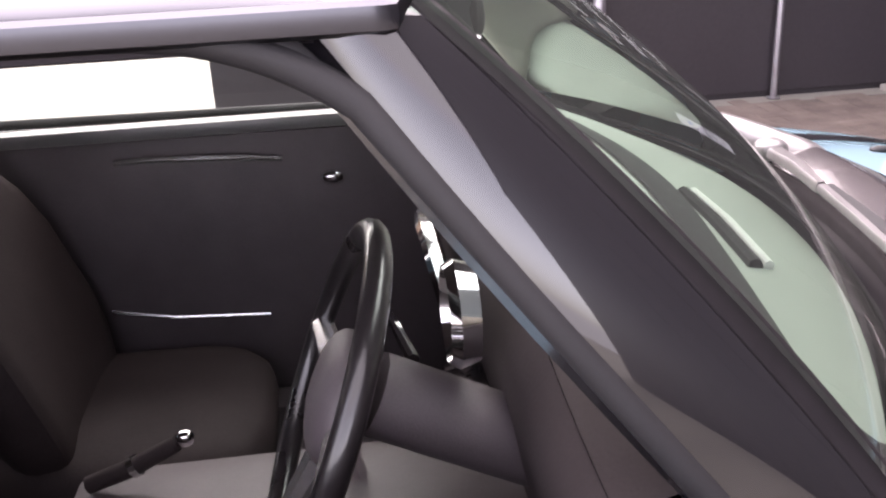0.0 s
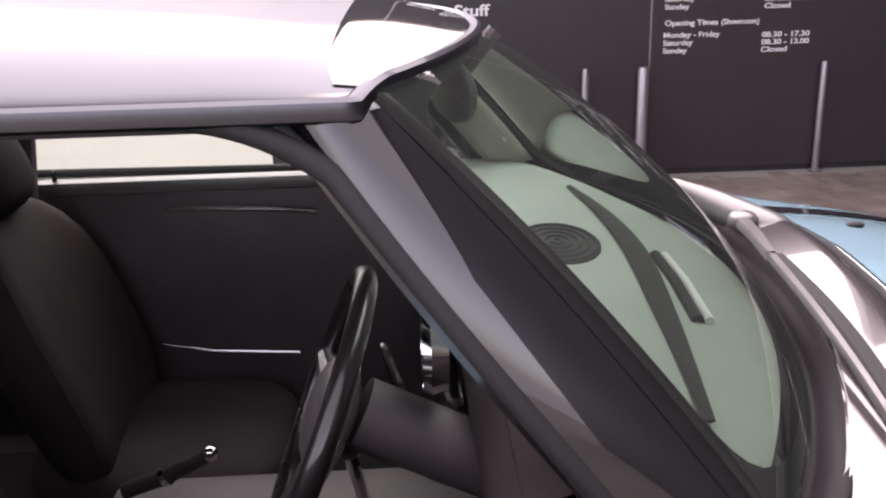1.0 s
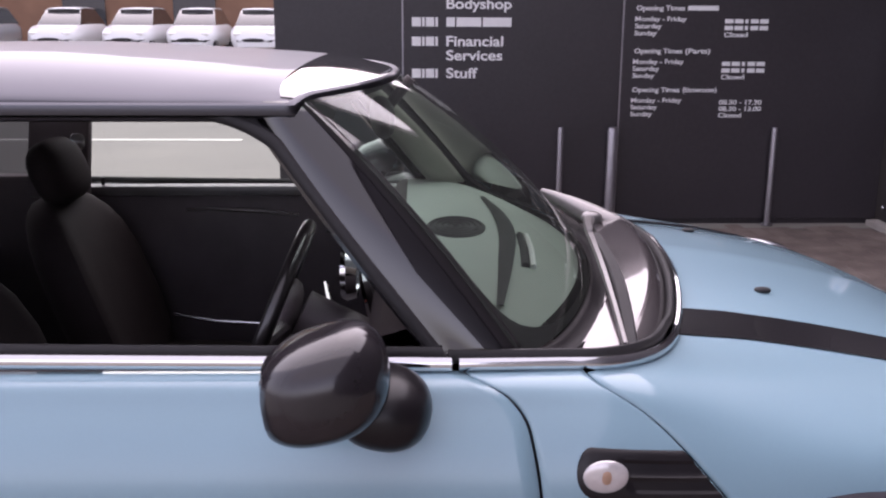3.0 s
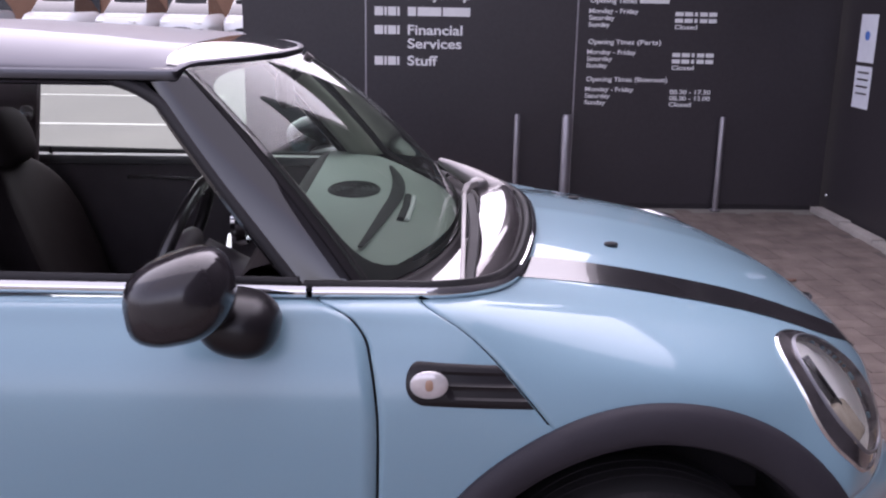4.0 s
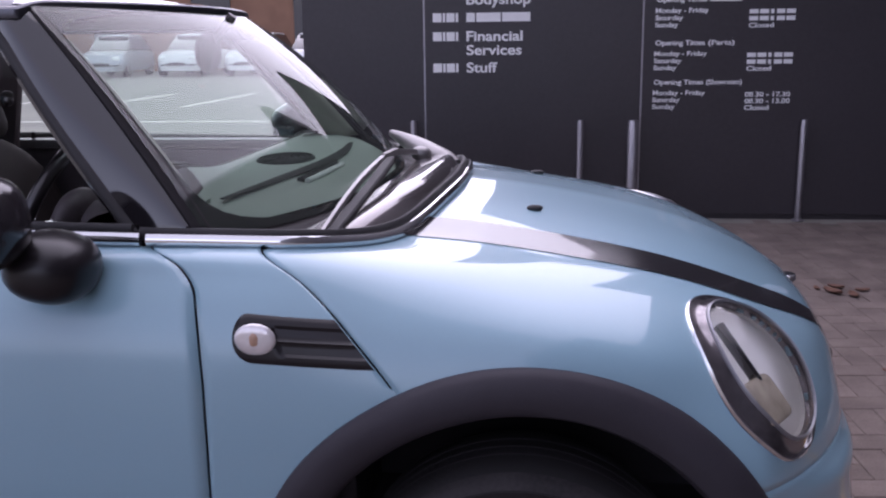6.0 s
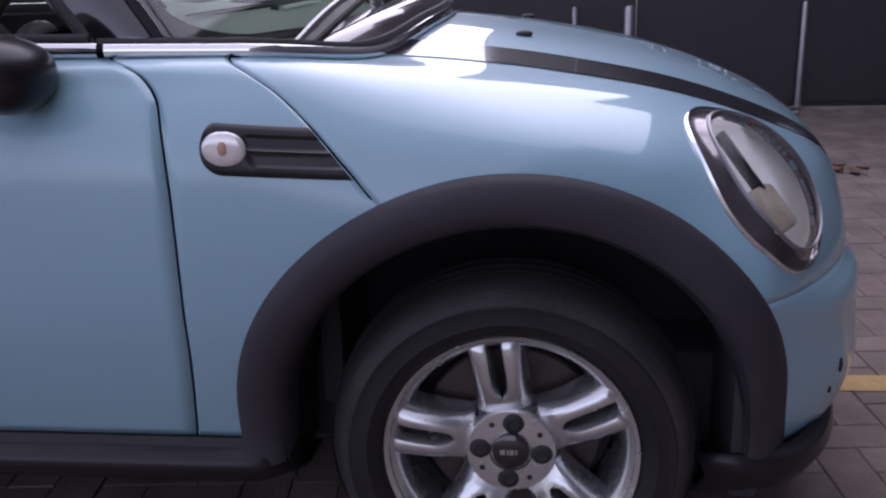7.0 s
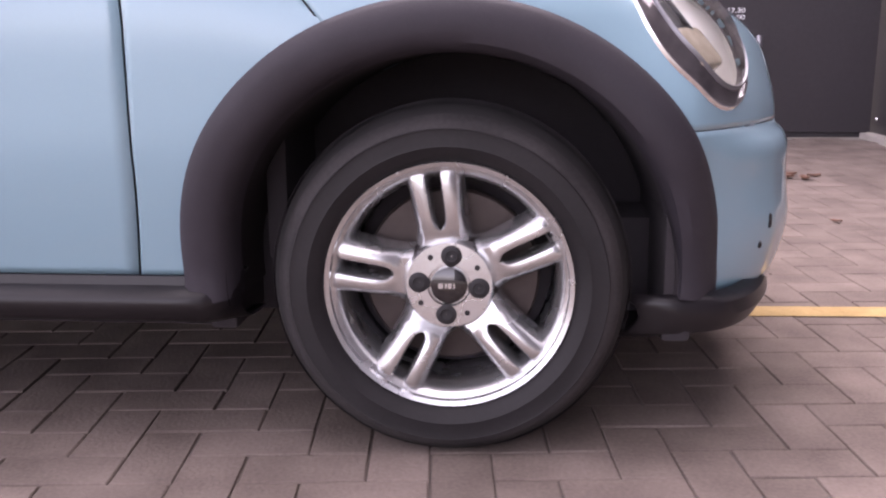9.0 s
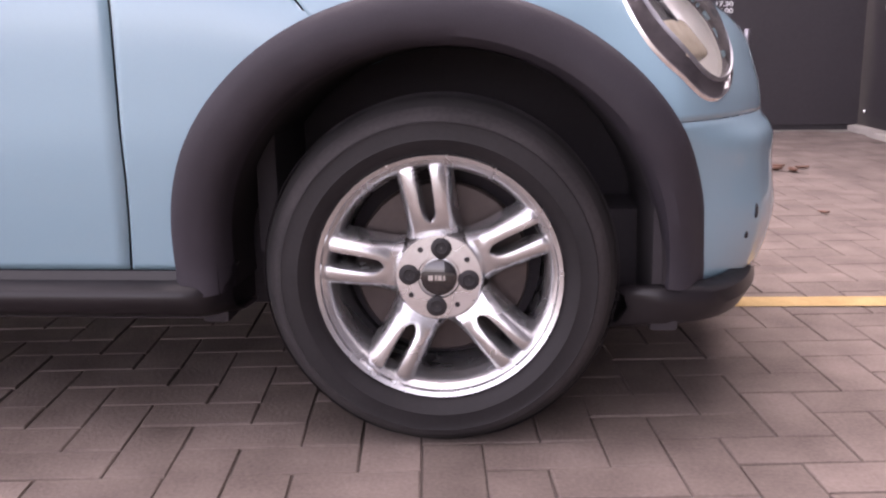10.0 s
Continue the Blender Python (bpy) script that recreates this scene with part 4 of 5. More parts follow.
ws = part("windscreen", outward(grid([[screen(u, v) for u in np.linspace(-1, 1, 57)] for v in np.linspace(0, 1, 25)]), (-1, 0, 0.9)), WSGLASS, car, "greenish curved windscreen")
ws.visible_shadow = False


# black printed border under the glass, wider towards the base
def border(k, n=120):
    """Ring k (0 edge, 1 clear glass) of the border, along rays from the glass's middle."""
    out = []
    for j in range(n):
        t = 2 * math.pi * j / n
        c, s = math.cos(t), math.sin(t)
        edge = 1 / max(abs(c), abs(s))
        lo, hi = 0.0, edge
        for _ in range(24):
            m = (lo + hi) / 2
            u, v = m * c, 0.5 + 0.5 * m * s
            side_half = 0.952 + 0.034 * v
            if abs(u / side_half) ** 8 + abs((v - 0.50) / 0.478) ** 8 < 1:
                lo = m
            else:
                hi = m
        r = edge + (lo - edge) * k
        out.append(screen(r * c, 0.5 + 0.5 * r * s, -0.007))
    return out


part("windscreen_border", grid([border(k) for k in np.linspace(0, 1, 12)], closed=True), FRIT, ws, "black printed windscreen border")
rows, recess = [], []
for k in range(41):
    a = math.pi * (k / 40 - 0.5)
    o = Vector((-0.43 + 0.265 * math.cos(a), 0.70 * math.sin(a), 0.0))
    o.z = bonnet_z(o.x, o.y) + 0.006
    i = screen(math.sin(a) * 0.99, 0.0) + Vector((0.0, 0, -0.004))
    top = max(0.990 - 0.078 * math.sin(a) ** 2, o.z + 0.004)
    row = []
    for t in np.linspace(0, 1, 20):
        q = o.lerp(i, 0.74 * t)
        row.append(Vector((q.x, q.y, o.z - 0.008 + (top - o.z + 0.008) * math.sin(math.pi / 2 * min(1, t / 0.42)) ** 0.7 - 0.015 * max(0, (t - 0.25) / 0.75) ** 1.2)))
    row.append(o.lerp(i, 0.745) + Vector((0, 0, -0.010)))
    rows.append(row)
    recess.append([o.lerp(i, 0.72 + 0.28 * t) + Vector((0, 0, -0.010 * math.sin(math.pi * t) - 0.004 * (1 - t))) for t in np.linspace(0, 1, 6)])
cowl = part("cowl_panel", outward(grid(rows), (-0.4, 0, 0.6)), mat("cowl_plastic", (0.13, 0.115, 0.118), 0.16, 0.55, 0.2, 8.0, coat=1.0), car, "glossy dark cowl panel", thick=0.006)
part("cowl_recess", outward(grid(recess), (-0.4, 0, 0.6)), FRIT, cowl, "black recess under the wipers", thick=0.004)
def strip(path, w, h):
    """Flat rounded bar along path: w wide across the car's length, h thick."""
    rows = []
    for k, p in enumerate(path):
        f = w[k] if isinstance(w, list) else w
        rows.append([Vector(p) + Vector((a * f, 0, b * h)) for a, b in ((-0.5, -0.5), (-0.5, 0.2), (-0.36, 0.5), (0.36, 0.5), (0.5, 0.2), (0.5, -0.5))])
    return grid(rows, closed=True)


foot, head = Vector((-0.349, -0.640, 0.934)), Vector((-0.322, -0.150, 1.006))
path = [foot.lerp(head, k / 12) + Vector((0, 0, 0.012 * math.sin(math.pi * k / 12))) for k in range(13)]
arm = part("wiper_arm", strip(path, [0.009 + 0.0003 * k for k in range(13)], 0.010), WIPER, cowl, "slim grey wiper arm")
part("wiper_arm_root", strip([head, head + Vector((0.012, 0.09, 0.002)), head + Vector((0.035, 0.20, -0.012))], [0.014, 0.020, 0.026], 0.014), WIPER, arm)
part("wiper_blade", strip([p + Vector((0.012 + 0.012 * math.sin(math.pi * k / 12), 0.01, -0.006)) for k, p in enumerate(path)], 0.024, 0.012), RUBBER, arm, "black rubber wiper blade")
part("wiper_pivot_cap", blob((-0.272, 0.095, 0.985), (0.05, 0.05, 0.034), 16), WIPER, arm)
arm = part("wiper_arm", tube([catmull([(-0.190, 0.085, 0.944), (-0.235, 0.12, 0.966), (-0.30, 0.195, 0.993), (-0.345, 0.235, 1.010), (-0.372, 0.255, 1.020)], k / 14) for k in range(15)], [0.030, 0.034, 0.036, 0.035, 0.033, 0.031, 0.028, 0.025, 0.022, 0.019, 0.017, 0.015, 0.013, 0.011, 0.009], 12), WIPER, cowl, "thick grey wiper arm root")
part("wiper_blade", tube([screen(u, 0.05 + 0.012 * math.sin(u * 4), 0.010) for u in np.linspace(0.34, 0.82, 14)], 0.006, 6), RUBBER, arm)
for sy in (-1, 1):
    s = 0.121
    p = body(0.014, s)
    part("washer_jet", blob((0.014, 0.268 * sy, p.z + 0.004), (0.034, 0.022, 0.012), 14), RUBBER, bonnet, "black washer jet")
for x, z, h in ((0.530, 0.372, 0.028), (0.517, 0.330, 0.014)):
    p = body(x, s_at(x, z)) + Vector((0.8, -0.55, 0)) * 0.030 * min((x - 0.42) / 0.12, 1) * bulge(z)
    part("scuff_mark", blob(p, (0.008, 0.008, h), 10), SCOOP, bumper, "dark scuff in the paint")
part("bonnet_badge", lathe([(0, 0.004), (0.020, 0.004), (0.024, 0.0), (0.024, -0.01)], (0.597, 0, 0.712), 20, "z"), CHROME, bonnet, "chrome round badge")
part("grille", box((0.628, 0, 0.57), (0.03, 0.5, 0.09), 0.012), GLOSS, bumper, "black front grille")
part("tailgate", outward(grid([[(-2.98 - 0.05 * math.cos(v * math.pi / 2) + 0.78 * max(0, t - 0.55), 0.66 * v * (1 - 0.12 * max(0, t - 0.5)), 0.30 + t * 1.02) for v in np.linspace(-1, 1, 15)] for t in np.linspace(0, 1, 13)]), (-1, 0, 0.8)), PAINT, car, "ice blue tailgate", thick=0.02)
part("rear_window", outward(grid([[(-2.99 - 0.05 * math.cos(v * math.pi / 2) + 0.78 * (t - 0.55), 0.54 * v * (1 - 0.1 * t), 0.305 + t * 1.02) for v in np.linspace(-1, 1, 15)] for t in np.linspace(0.64, 0.95, 7)]), (-1, 0, 0.8)), GLOSS, car, "dark rear window", thick=0.004)
part("underbody", box((-1.2, 0, 0.27), (3.4, 1.1, 0.2), 0.03), DARK, car, "dark underside")
part("floor_pan", box((-1.235, 0, 0.22), (1.62, 1.24, 0.12), 0.02), DARK, car)
part("engine_bulkhead", box((-0.32, 0, 0.6), (0.04, 1.3, 0.6), 0.01), DARK, car)


# ---- wheels ----
def wheel(ax, side):
    """Five twin-spoke alloy; side -1 is the driver's side."""
    c = (ax, 0.0, HUB)
    flip = Matrix.Diagonal((1, 1, 1, 1)) if side < 0 else Matrix.Diagonal((1, -1, 1, 1))

    def fin(name, bm, m, parent, label=""):
        bm.transform(flip)
        bmesh.ops.recalc_face_normals(bm, faces=bm.faces[:])
        return part(name, bm, m, parent, label)
    rim = fin("wheel", lathe([(0.176, -0.60), (0.180, -0.70), (0.178, -0.755), (0.184, -0.782), (0.1905, -0.793), (0.197, -0.797), (0.199, -0.803), (0.2065, -0.807), (0.209, -0.802), (0.208, -0.792), (0.195, -0.785), (0.19, -0.62)], c, 96), ALLOY, car, "silver five twin-spoke alloy wheel")
    prof = [(0.203, -0.79), (0.208, -0.803), (0.219, -0.815), (0.230, -0.8205), (0.233, -0.8225), (0.236, -0.8215), (0.248, -0.8235), (0.258, -0.8215), (0.2605, -0.8225), (0.2625, -0.820), (0.262, -0.79), (0.26, -0.63), (0.2, -0.64)]
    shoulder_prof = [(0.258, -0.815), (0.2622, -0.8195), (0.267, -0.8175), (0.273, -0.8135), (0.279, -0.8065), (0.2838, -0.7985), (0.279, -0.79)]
    tread_prof = [(0.272, -0.795), (0.2835, -0.7985), (0.2905, -0.789), (0.2955, -0.776), (0.2985, -0.758), (0.301, -0.735), (0.301, -0.69), (0.298, -0.665), (0.29, -0.648), (0.27, -0.64)]
    bm = lathe(prof, c, 96)
    for v in bm.verts:
        v.co.z = max(v.co.z, 0.001)
    tyre = fin("tyre", bm, TYRE, rim, "black rubber tyre")
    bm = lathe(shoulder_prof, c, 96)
    fin("tyre_shoulder", bm, SHOULDER, rim, "grey tyre shoulder, sky's light in its colour")
    bm = lathe(tread_prof, c, 96)
    for v in bm.verts:
        v.co.z = max(v.co.z, 0.001)
    fin("tread", bm, TREAD, rim, "black tyre tread, arch shade in its colour")
    grooves = bmesh.new()
    for off in (-0.765, -0.735, -0.705):
        lathe([(0.3015, off - 0.004), (0.3028, off), (0.3015, off + 0.004)], c, 72, bm=grooves)
    for v in grooves.verts:
        v.co.z = max(v.co.z, 0.002)
    fin("tread_groove", grooves, DARK, rim)
    fin("hub", lathe([(0, -0.785), (0.034, -0.786), (0.036, -0.792), (0.071, -0.791), (0.0745, -0.787), (0.077, -0.775), (0.078, -0.74), (0.07, -0.72), (0, -0.72)], c, 64), ALLOY, rim, "machined alloy hub")
    cap = fin("centre_cap", lathe([(0, -0.7955), (0.027, -0.7955), (0.0305, -0.793), (0.031, -0.785)], c, 40), GLOSS, rim, "black centre cap")
    for k, (dx, w) in enumerate(((-0.0135, 0.008), (-0.005, 0.003), (0.0015, 0.007), (0.009, 0.003))):
        fin("badge_bar", box((ax + dx, -0.7962, HUB + 0.0), (w, 0.001, 0.009)), SATIN, cap)
    # Black discs stand in for the shade inside bolt recesses and hub holes.
    for k in range(4):
        a = math.radians(85 + 90 * k)
        q = (ax + 0.05 * math.cos(a), 0, HUB + 0.05 * math.sin(a))
        bolt = fin("bolt_recess", lathe([(0, -0.7915), (0.008, -0.7925), (0.0095, -0.7945), (0.012, -0.7935), (0.0165, -0.7925), (0.0185, -0.7905)], q, 24), RUBBER, rim, "wheel bolt, its recess shade put in as black")
        a += math.radians(38)
        q = (ax + 0.056 * math.cos(a), 0, HUB + 0.056 * math.sin(a))
        fin("hub_hole", lathe([(0, -0.7925), (0.0045, -0.7925), (0.005, -0.79)], q, 12), RUBBER, rim)
    prong = interp([0.07, 0.085, 0.105, 0.14, 0.185, 0.196], [0.044, 0.041, 0.040, 0.042, 0.046, 0.050])
    spoke_y = interp([0.07, 0.09, 0.12, 0.16, 0.19, 0.196], [-0.780, -0.789, -0.798, -0.801, -0.798, -0.790])
    for k in range(5):
        a = math.radians(98 + 72 * k)
        ca, sa = math.cos(a), math.sin(a)
        bm = bmesh.new()
        rs = list(np.linspace(0.068, 0.197, 16))
        gap = interp([0.068, 0.092, 0.106, 0.15, 0.197], [0.0, 0.0, 0.0075, 0.0095, 0.0095])
        for sgn in (-1, 1):
            rows = []
            for r in rs:
                w, y, g = prong(r), spoke_y(r), gap(r)
                k = min(1, max(0, (g - 0.001) / 0.006))
                prof = ((g, y + k * (-0.745 - y)), (g + 0.001 * k, y + 0.010 * k), (g + 0.004, y + 0.002 * k), (g + 0.010, y), (w - 0.012, y + 0.002), (w - 0.003, y + 0.011), (w + 0.003, -0.760), (w + 0.006, -0.735))
                rows.append([(ax + r * ca - sgn * o * sa, yy, HUB + r * sa + sgn * o * ca) for o, yy in prof])
            grid(rows, bm=bm)
        fin("spoke", bm, ALLOY, rim)
    fin("brake_disc", lathe([(0.05, -0.715), (0.09, -0.72), (0.148, -0.717), (0.152, -0.712), (0.152, -0.69), (0.06, -0.685)], c, 48), DISC, rim, "brake disc behind the spokes")
    fin("brake_shield", lathe([(0, -0.665), (0.175, -0.66), (0.178, -0.6), (0, -0.6)], c, 40), DARK, rim)


for ax in (AXLE, REAR):
    for side in (-1, 1):
        wheel(ax, side)

# ---- cabin ----
# dashboard with round vents and the big central dial
rows, brow_rows, front_rows = [], [], []
for i, y in enumerate(np.linspace(-0.68, 0.68, 41)):
    hump = 0.028 * math.exp(-((y + 0.37) / 0.17) ** 2)
    u = y / 0.72
    fx = -0.435 - 0.16 * u * u
    edge = -0.60 - 0.115 * min(1, max(0, (y + 0.52) / 0.2))
    e = 0.10 * (1 - 0.7 * u * u)
    rows.append([(fx + e, y, 0.944), (fx + 0.5 * e, y, 0.964), (fx - 0.03, y, 0.975), (edge + 0.03, y, 0.978 + hump * 0.7), (edge, y, 0.978 + hump)])
    brow_rows.append([(edge, y, 0.978 + hump), (min(-0.70, edge - 0.012), y, 0.978 + hump), (-0.748, y, 0.964 + hump)])
    front_rows.append([(-0.748, y, 0.962 + hump), (-0.768, y, 0.944 + hump * 0.5), (-0.776, y, 0.91), (-0.765, y, 0.84), (-0.74, y, 0.72), (-0.66, y, 0.52), (-0.6, y, 0.4)])
dash = part("dashboard", outward(grid(front_rows), (-0.4, 0, 0.5)), LEATHER, car, "black dashboard with pale grey top")
part("dash_brow", outward(grid(brow_rows), (-0.5, 0, 0.5)), LEATHER, dash, "black dashboard brow")
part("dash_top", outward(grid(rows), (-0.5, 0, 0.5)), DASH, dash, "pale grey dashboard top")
b = bmesh.new()
for r in (0.054, 0.043, 0.032, 0.021, 0.010):
    lathe([(r, 0), (r - 0.002, 0.004), (r - 0.005, 0.004), (r - 0.006, 0)], (0, 0, 0), 28, "z", b)
lathe([(0, 0.0), (0.056, 0.0), (0.056, -0.01)], (0, 0, 0), 28, "z", b)
b.transform(Matrix.Translation((-0.598, 0.035, 0.9795)) @ Matrix.Diagonal((1.22, 1.88, 1, 1)))
part("air_vent", b, RUBBER, dash, "oval black vent in the dashboard")
path = [catmull([(-0.548, -0.57, 0.986), (-0.513, -0.29, 0.982), (-0.486, -0.03, 0.978), (-0.488, 0.19, 0.977), (-0.512, 0.40, 0.976)], k / 24) for k in range(25)]
b = tube(path, [0.006 + 0.013 * math.sin(math.pi * k / 24) for k in range(25)], 10)
for v in b.verts:
    v.co.z = 0.979 + (v.co.z - 0.979) * 0.3
part("dash_joint", b, RUBBER, dash, "dark curved joint in the dashboard top")
b = tube([(-0.474, -0.300, 0.974), (-0.462, -0.16, 0.975), (-0.458, -0.035, 0.974)], 0.009, 8)
part("demister_slot", b, RUBBER, dash, "black demister slot")
b = tube([(-0.459, -0.302, 0.974), (-0.447, -0.16, 0.976), (-0.443, -0.035, 0.974)], 0.006, 8)
part("demister_lip", b, WHITE, dash, "bright slot lip")
b = lathe([(0.118, 0.0), (0.122, -0.014), (0.114, -0.022), (0.108, -0.016), (0.106, 0.0)], (0, 0, 0), 48, "x")
b.transform(Matrix.Translation((-0.782, 0, 0.845)) @ Matrix.Rotation(radians(-12), 4, "Y"))
dial = part("central_dial", b, CHROME, dash, "large round chrome-ringed dial")
b = lathe([(0, -0.004), (0.106, -0.006)], (0, 0, 0), 40, "x")
b.transform(Matrix.Translation((-0.782, 0, 0.845)) @ Matrix.Rotation(radians(-12), 4, "Y"))
part("dial_face", b, GLOSS, dial)
for y, z in ((-0.05, 0.70), (0.0, 0.70), (0.05, 0.70)):
    part("toggle_switch", tube([(-0.755, y, z), (-0.79, y, z - 0.01)], 0.006, 8), CHROME, dash)
console = part("centre_console", box((-1.0, 0, 0.42), (0.75, 0.22, 0.26), 0.04), CABIN, car, "black centre console")
part("gear_lever", tube([(-0.93, 0, 0.54), (-0.95, 0, 0.63)], 0.012, 8), CHROME, console)
part("gear_knob", blob((-0.952, 0, 0.655), (0.05, 0.05, 0.06), 14), GLOSS, console)
hb = part("handbrake", tube([(-1.34, 0.03, 0.565), (-1.27, 0.03, 0.588), (-1.20, 0.03, 0.622)], [0.014, 0.015, 0.013], 10), LEATHER, console, "black handbrake lever with chrome tip")
part("handbrake_button", blob((-1.188, 0.03, 0.629), (0.03, 0.026, 0.026), 12), CHROME, hb)
part("handbrake_ring", tube([(-1.272, 0.03, 0.587), (-1.262, 0.03, 0.592)], 0.0175, 12), CHROME, hb)

# steering wheel
SW = Vector((-0.958, -0.37, 0.905))
tilt = Matrix.Rotation(radians(22), 4, "Y")
b = bmesh.new()
pts = [(0, 0.176 * math.cos(a), 0.176 * math.sin(a)) for a in np.linspace(0, 2 * math.pi, 49)]
tube(pts, 0.0140, 10, b, caps=False)
b.transform(Matrix.Translation(SW) @ tilt)
steer = part("steering_wheel", b, STEER, car, "black leather steering wheel")
b = blob((0, 0, 0), (0.06, 0.15, 0.13), 20)
b.transform(Matrix.Translation(SW + Vector((0.015, 0, 0))) @ tilt)
part("wheel_boss", b, CABIN, steer)
for a in (0, 180, 270):
    b = tube([(0.02, 0.05 * math.cos(radians(a)), 0.05 * math.sin(radians(a))), (0.0, 0.17 * math.cos(radians(a)), 0.17 * math.sin(radians(a)))], [0.018, 0.013], 8)
    b.transform(Matrix.Translation(SW) @ tilt)
    part("wheel_spoke", b, SATIN, steer, "satin silver spoke")
b = tube([SW + Vector((0.05, 0, 0)), (-0.74, -0.37, 0.82)], 0.045, 12)
part("steering_column", b, CABIN, steer)
part("column_dial", lathe([(0.05, 0), (0.056, -0.02), (0.05, -0.03), (0.044, -0.02), (0, -0.018)], (-0.80, -0.37, 0.985), 28, "x"), CHROME, steer, "chrome-ringed rev counter")
part("column_stalk", tube([(-0.86, -0.30, 0.90), (-0.88, -0.18, 0.905)], [0.008, 0.006], 8), GLOSS, steer)


def seat(y):
    s = part("front_seat", blob((-1.34, y, 0.45), (0.52, 0.48, 0.16), 24, None, None, 3.4), LEATHER, car, "black leather front seat")
    rot = Matrix.Rotation(radians(-20), 3, "Y")
    part("backrest", blob((-1.55, y, 0.70), (0.15, 0.47, 0.62), 26, lambda p: Vector((p.x + 0.05 * (abs(p.y) / 0.23) ** 3, p.y * (1 - 0.25 * max(0, p.z / 0.31) ** 2), p.z)), rot, 3.2), LEATHER, s)
    part("headrest", blob((-1.62, y, 1.055), (0.10, 0.25, 0.17), 20, None, rot, 2.8), LEATHER, s)
    for d in (-0.05, 0.05):
        part("headrest_post", tube([(-1.585, y + d, 0.90), (-1.615, y + d, 1.03)], 0.006, 8), CHROME, s)


for y in (-0.37, 0.37):
    seat(y)
buckle = part("belt_buckle", box((-1.375, -0.06, 0.53), (0.035, 0.03, 0.09), 0.006), RUBBER, car, "black seat belt buckle with red button")
part("buckle_button", box((-1.368, -0.06, 0.578), (0.028, 0.022, 0.012), 0.003), RED, buckle)
part("rear_bench", blob((-2.15, 0, 0.62), (0.3, 1.1, 0.6), 24, None, None, 3.4), LEATHER, car, "black rear bench")
part("cabin_floor", box((-1.35, 0, 0.31), (1.9, 1.45, 0.05), 0.01), CABIN, car)
# inside of the doors and rear sides
for sy in (-1, 1):
    part("kick_panel", box((-0.55, 0.665 * sy, 0.60), (0.20, 0.03, 0.60), 0.01), CABIN, car, "black footwell side panel")
part("footwell_panel", box((-0.46, 0, 0.60), (0.03, 1.30, 0.60), 0.008), CABIN, car)
for sy in (-1, 1):
    part("rear_lining", box((-2.2, 0.70 * sy, 0.66), (0.9, 0.05, 0.66), 0.02), CABIN, car, "black rear side lining")
for sy in (-1, 1):
    y = 0.70 * sy
    d = part("door_lining", box((-1.22, y, 0.63), (1.02, 0.05, 0.60), 0.02), CABIN, car, "black door lining")
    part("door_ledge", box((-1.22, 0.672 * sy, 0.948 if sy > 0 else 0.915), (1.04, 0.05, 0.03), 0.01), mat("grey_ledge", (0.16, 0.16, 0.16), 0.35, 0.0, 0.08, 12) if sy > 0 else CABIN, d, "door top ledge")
    part("door_pull", tube([(-1.37, 0.665 * sy, 0.888), (-1.30, 0.645 * sy, 0.895), (-1.13, 0.645 * sy, 0.887), (-1.04, 0.665 * sy, 0.873)], 0.007, 8), SATIN, d, "satin silver trim bar")
    part("door_pocket_trim", tube([(-1.43, 0.67 * sy, 0.563), (-1.3, 0.655 * sy, 0.545), (-1.10, 0.66 * sy, 0.53)], 0.005, 8), SATIN, d)
    part("door_release", blob((-0.94, 0.665 * sy, 0.825), (0.05, 0.03, 0.03), 14), CHROME, d, "chrome door release")
    part("lock_pin", tube([(-1.61, 0.665 * sy, 0.955), (-1.61, 0.665 * sy, 0.985)], [0.006, 0.005], 8), RUBBER, d)
b = blob((0, 0, 0), (0.045, 0.22, 0.09), 20)
b.transform(Matrix.Translation((-0.765, 0.0, 1.235)) @ Matrix.Rotation(radians(10), 4, "Z"))
rv = part("rear_view_mirror", b, CABIN, car, "black interior mirror")
part("mirror_stem", tube([(-0.75, 0, 1.26), (-0.70, 0, 1.32)], 0.012, 8), CABIN, rv)
part("belt_anchor", blob((-1.66, 0.63, 1.09), (0.05, 0.03, 0.06), 12), SATIN, car, "seat belt anchor")


# ---- fallen leaves ----
leaves = ((1.43, 2.36, 0.055), (1.51, 2.31, 0.045), (1.47, 2.45, 0.04), (1.37, 2.42, 0.03), (1.58, 2.40, 0.035), (1.33, 1.30, 0.022))
for x, y, d in leaves:
    a = random.uniform(0, 6.28)
    rows = [[(x + d * (u * math.cos(a) - v * w * math.sin(a)), y + d * (u * math.sin(a) + v * w * math.cos(a)), gz(y) + 0.004 + 0.25 * d * (v * v + 0.5 * u * u)) for v in (-1, -0.4, 0.4, 1)] for u, w in ((-1, 0.02), (-0.6, 0.4), (0, 0.55), (0.6, 0.35), (1, 0.02))]
    tagged(part("fallen_leaf", grid(rows), LEAF, thick=0.002), "dry curled brown leaf on the paving", "leaf", "fallen leaves")

# ---- herringbone paving blocks ----
paving = tagged(new("block_paving"), "brown-grey herringbone block paving", "paving", kind="structure")
ys = (-2.3, -1, 0, 0.6, 1.5, 2.5, 3.5, 3.98)
part("joint_bed", grid([[(x, y, gz(y) - 0.0042) for x in (-2.65, 0, 2.38)] for y in ys], flip=True), SAND, paving, "dark sand in the joints")
UNIT, TURN = 0.103, radians(5.0)
ct, st = math.cos(TURN), math.sin(TURN)


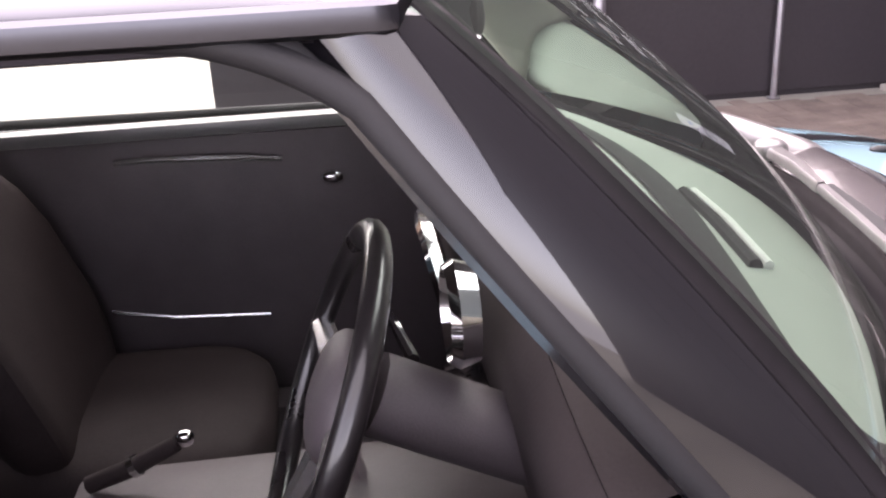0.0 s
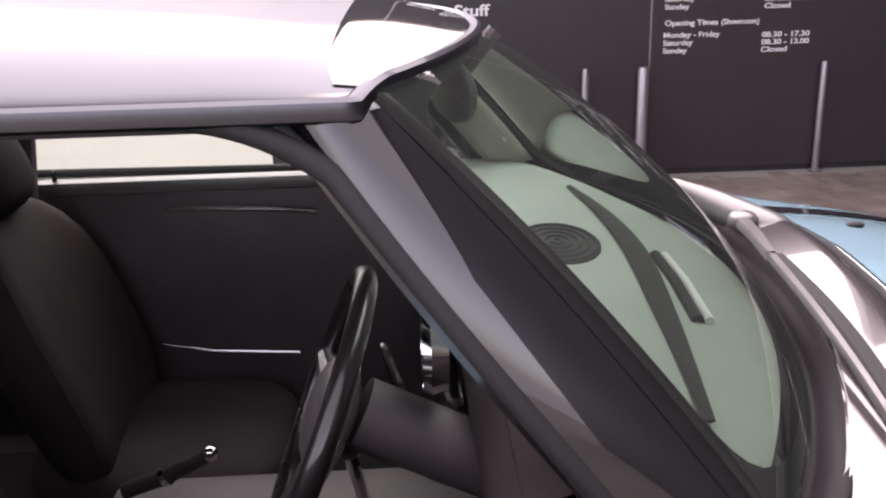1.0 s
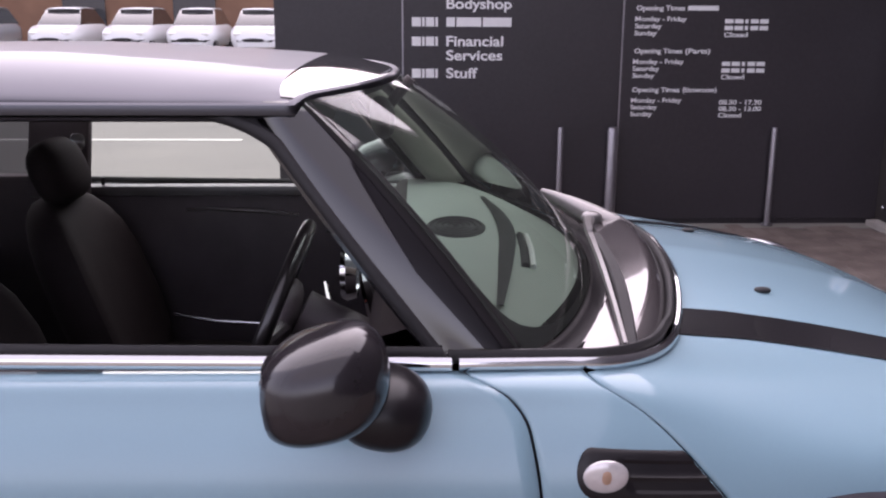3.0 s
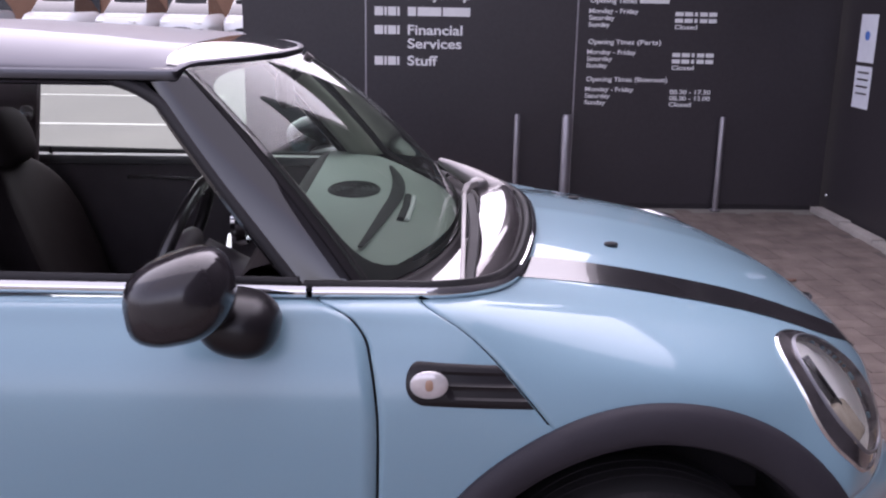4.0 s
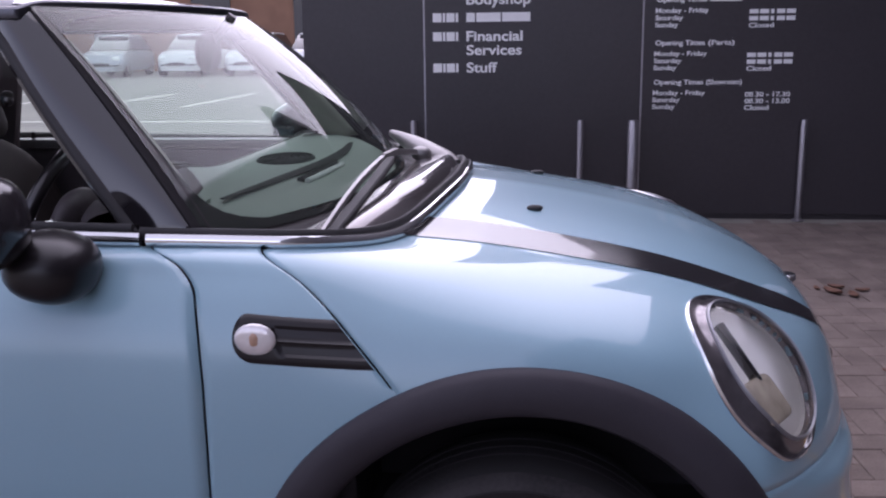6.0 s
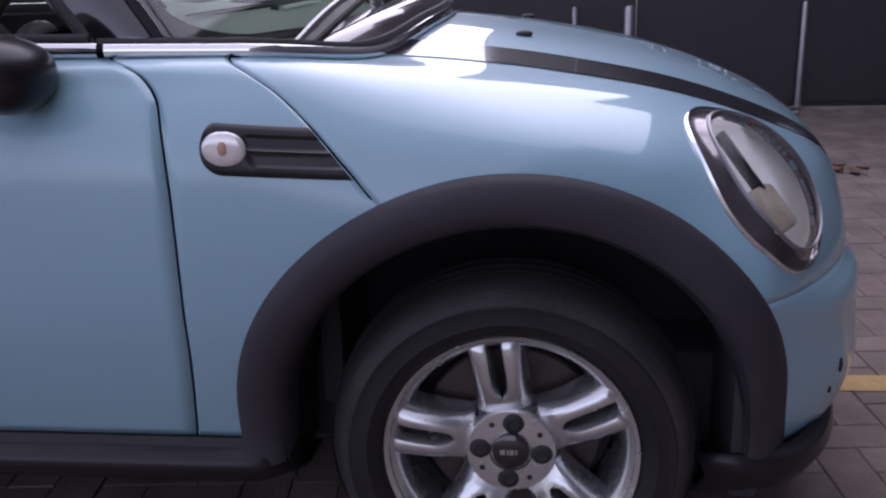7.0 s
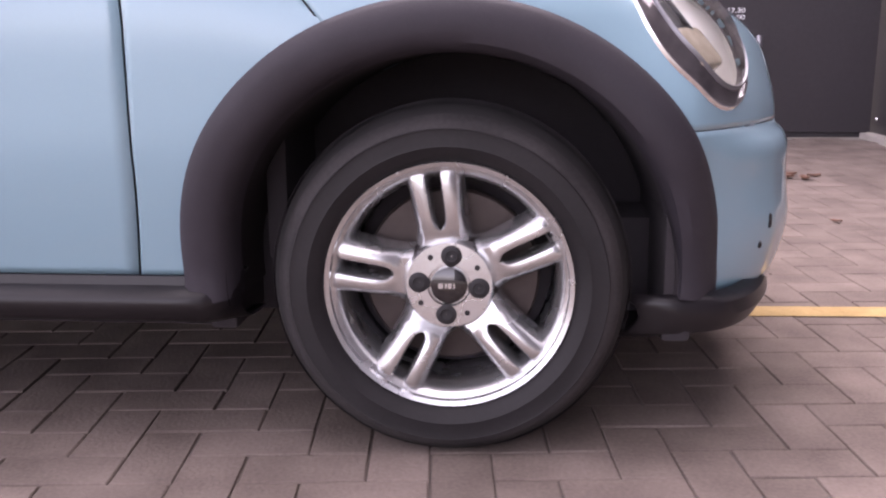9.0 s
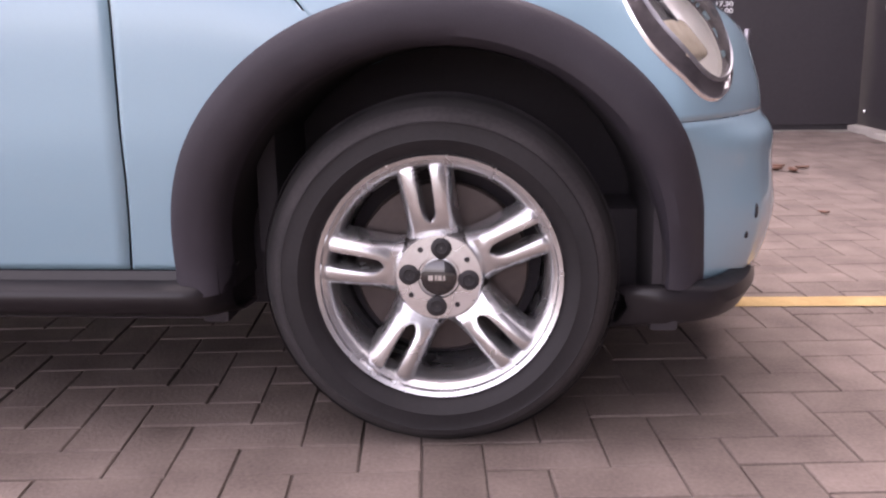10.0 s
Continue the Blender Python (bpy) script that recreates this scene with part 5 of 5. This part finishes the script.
def block_corners(i, j, di, dj):
    g = 0.0016
    sx, sy, sw = random.uniform(-0.0012, 0.0012), random.uniform(-0.0012, 0.0012), random.uniform(-0.0012, 0.0012)
    out = []
    for a, b in ((i * UNIT + g, j * UNIT + g), ((i + di) * UNIT - g, j * UNIT + g), ((i + di) * UNIT - g, (j + dj) * UNIT - g), (i * UNIT + g, (j + dj) * UNIT - g)):
        a, b = a + sx + sw * (b / UNIT - j - dj / 2), b + 0.2 * UNIT + sy - sw * (a / UNIT - i - di / 2)
        out.append((a * ct - b * st, a * st + b * ct))
    return out


cells = []
for n in range(-30, 46):
    for m in range(-20, 16):
        for i, j, di, dj in ((-n - 4 * m - 1, n, 2, 1), (-n - 2 - 4 * m, n - 1, 1, 2)):
            q = block_corners(i, j, di, dj)
            cx, cy = sum(p[0] for p in q) / 4, sum(p[1] for p in q) / 4
            if -2.6 < cx < 2.37 and -2.3 < cy < 4.0:
                cells.append((cx, cy, di, q))


def block_mesh(bm, q, z0, dip):
    mid = Vector((sum(p[0] for p in q) / 4, sum(p[1] for p in q) / 4, 0))
    rows = []
    for shrink, z in ((0.0, -0.03), (0.0, -0.0034), (0.0009, -0.0014), (0.0032, 0.0)):
        r = []
        for x, y in q:
            d = Vector((x, y, 0)) - mid
            k = 1 - shrink / max(abs(d.x), abs(d.y))
            r.append((mid.x + d.x * k, mid.y + d.y * k, gz(y) + z + z0 + dip * (x - mid.x)))
        rows.append(r)
    base = len(bm.verts)
    grid(rows, closed=True, bm=bm)
    bm.verts.ensure_lookup_table()
    bm.faces.new([bm.verts[base + 12 + k] for k in range(4)])
    return bm


near = sorted(cells, key=lambda c: (max(abs(c[0] - 0.1) - 1.0, 0)) + max(abs(c[1] + 0.75) - 0.5, 0))
rest = bmesh.new()
for k, (cx, cy, di, q) in enumerate(near):
    z0, dip = random.uniform(-0.0006, 0.0008), random.uniform(-0.004, 0.004)
    if k < 300:
        bm = block_mesh(bmesh.new(), q, z0, dip)
        bmesh.ops.recalc_face_normals(bm, faces=bm.faces[:])
        part("paving_block", bm, BLOCK, paving, smooth=False)
    else:
        block_mesh(rest, q, z0, dip)
bmesh.ops.recalc_face_normals(rest, faces=rest.faces[:])
far_blocks = part("paving_blocks_beyond", rest, BLOCK_REST, paving, smooth=False)
far_blocks["kind"] = "stuff"
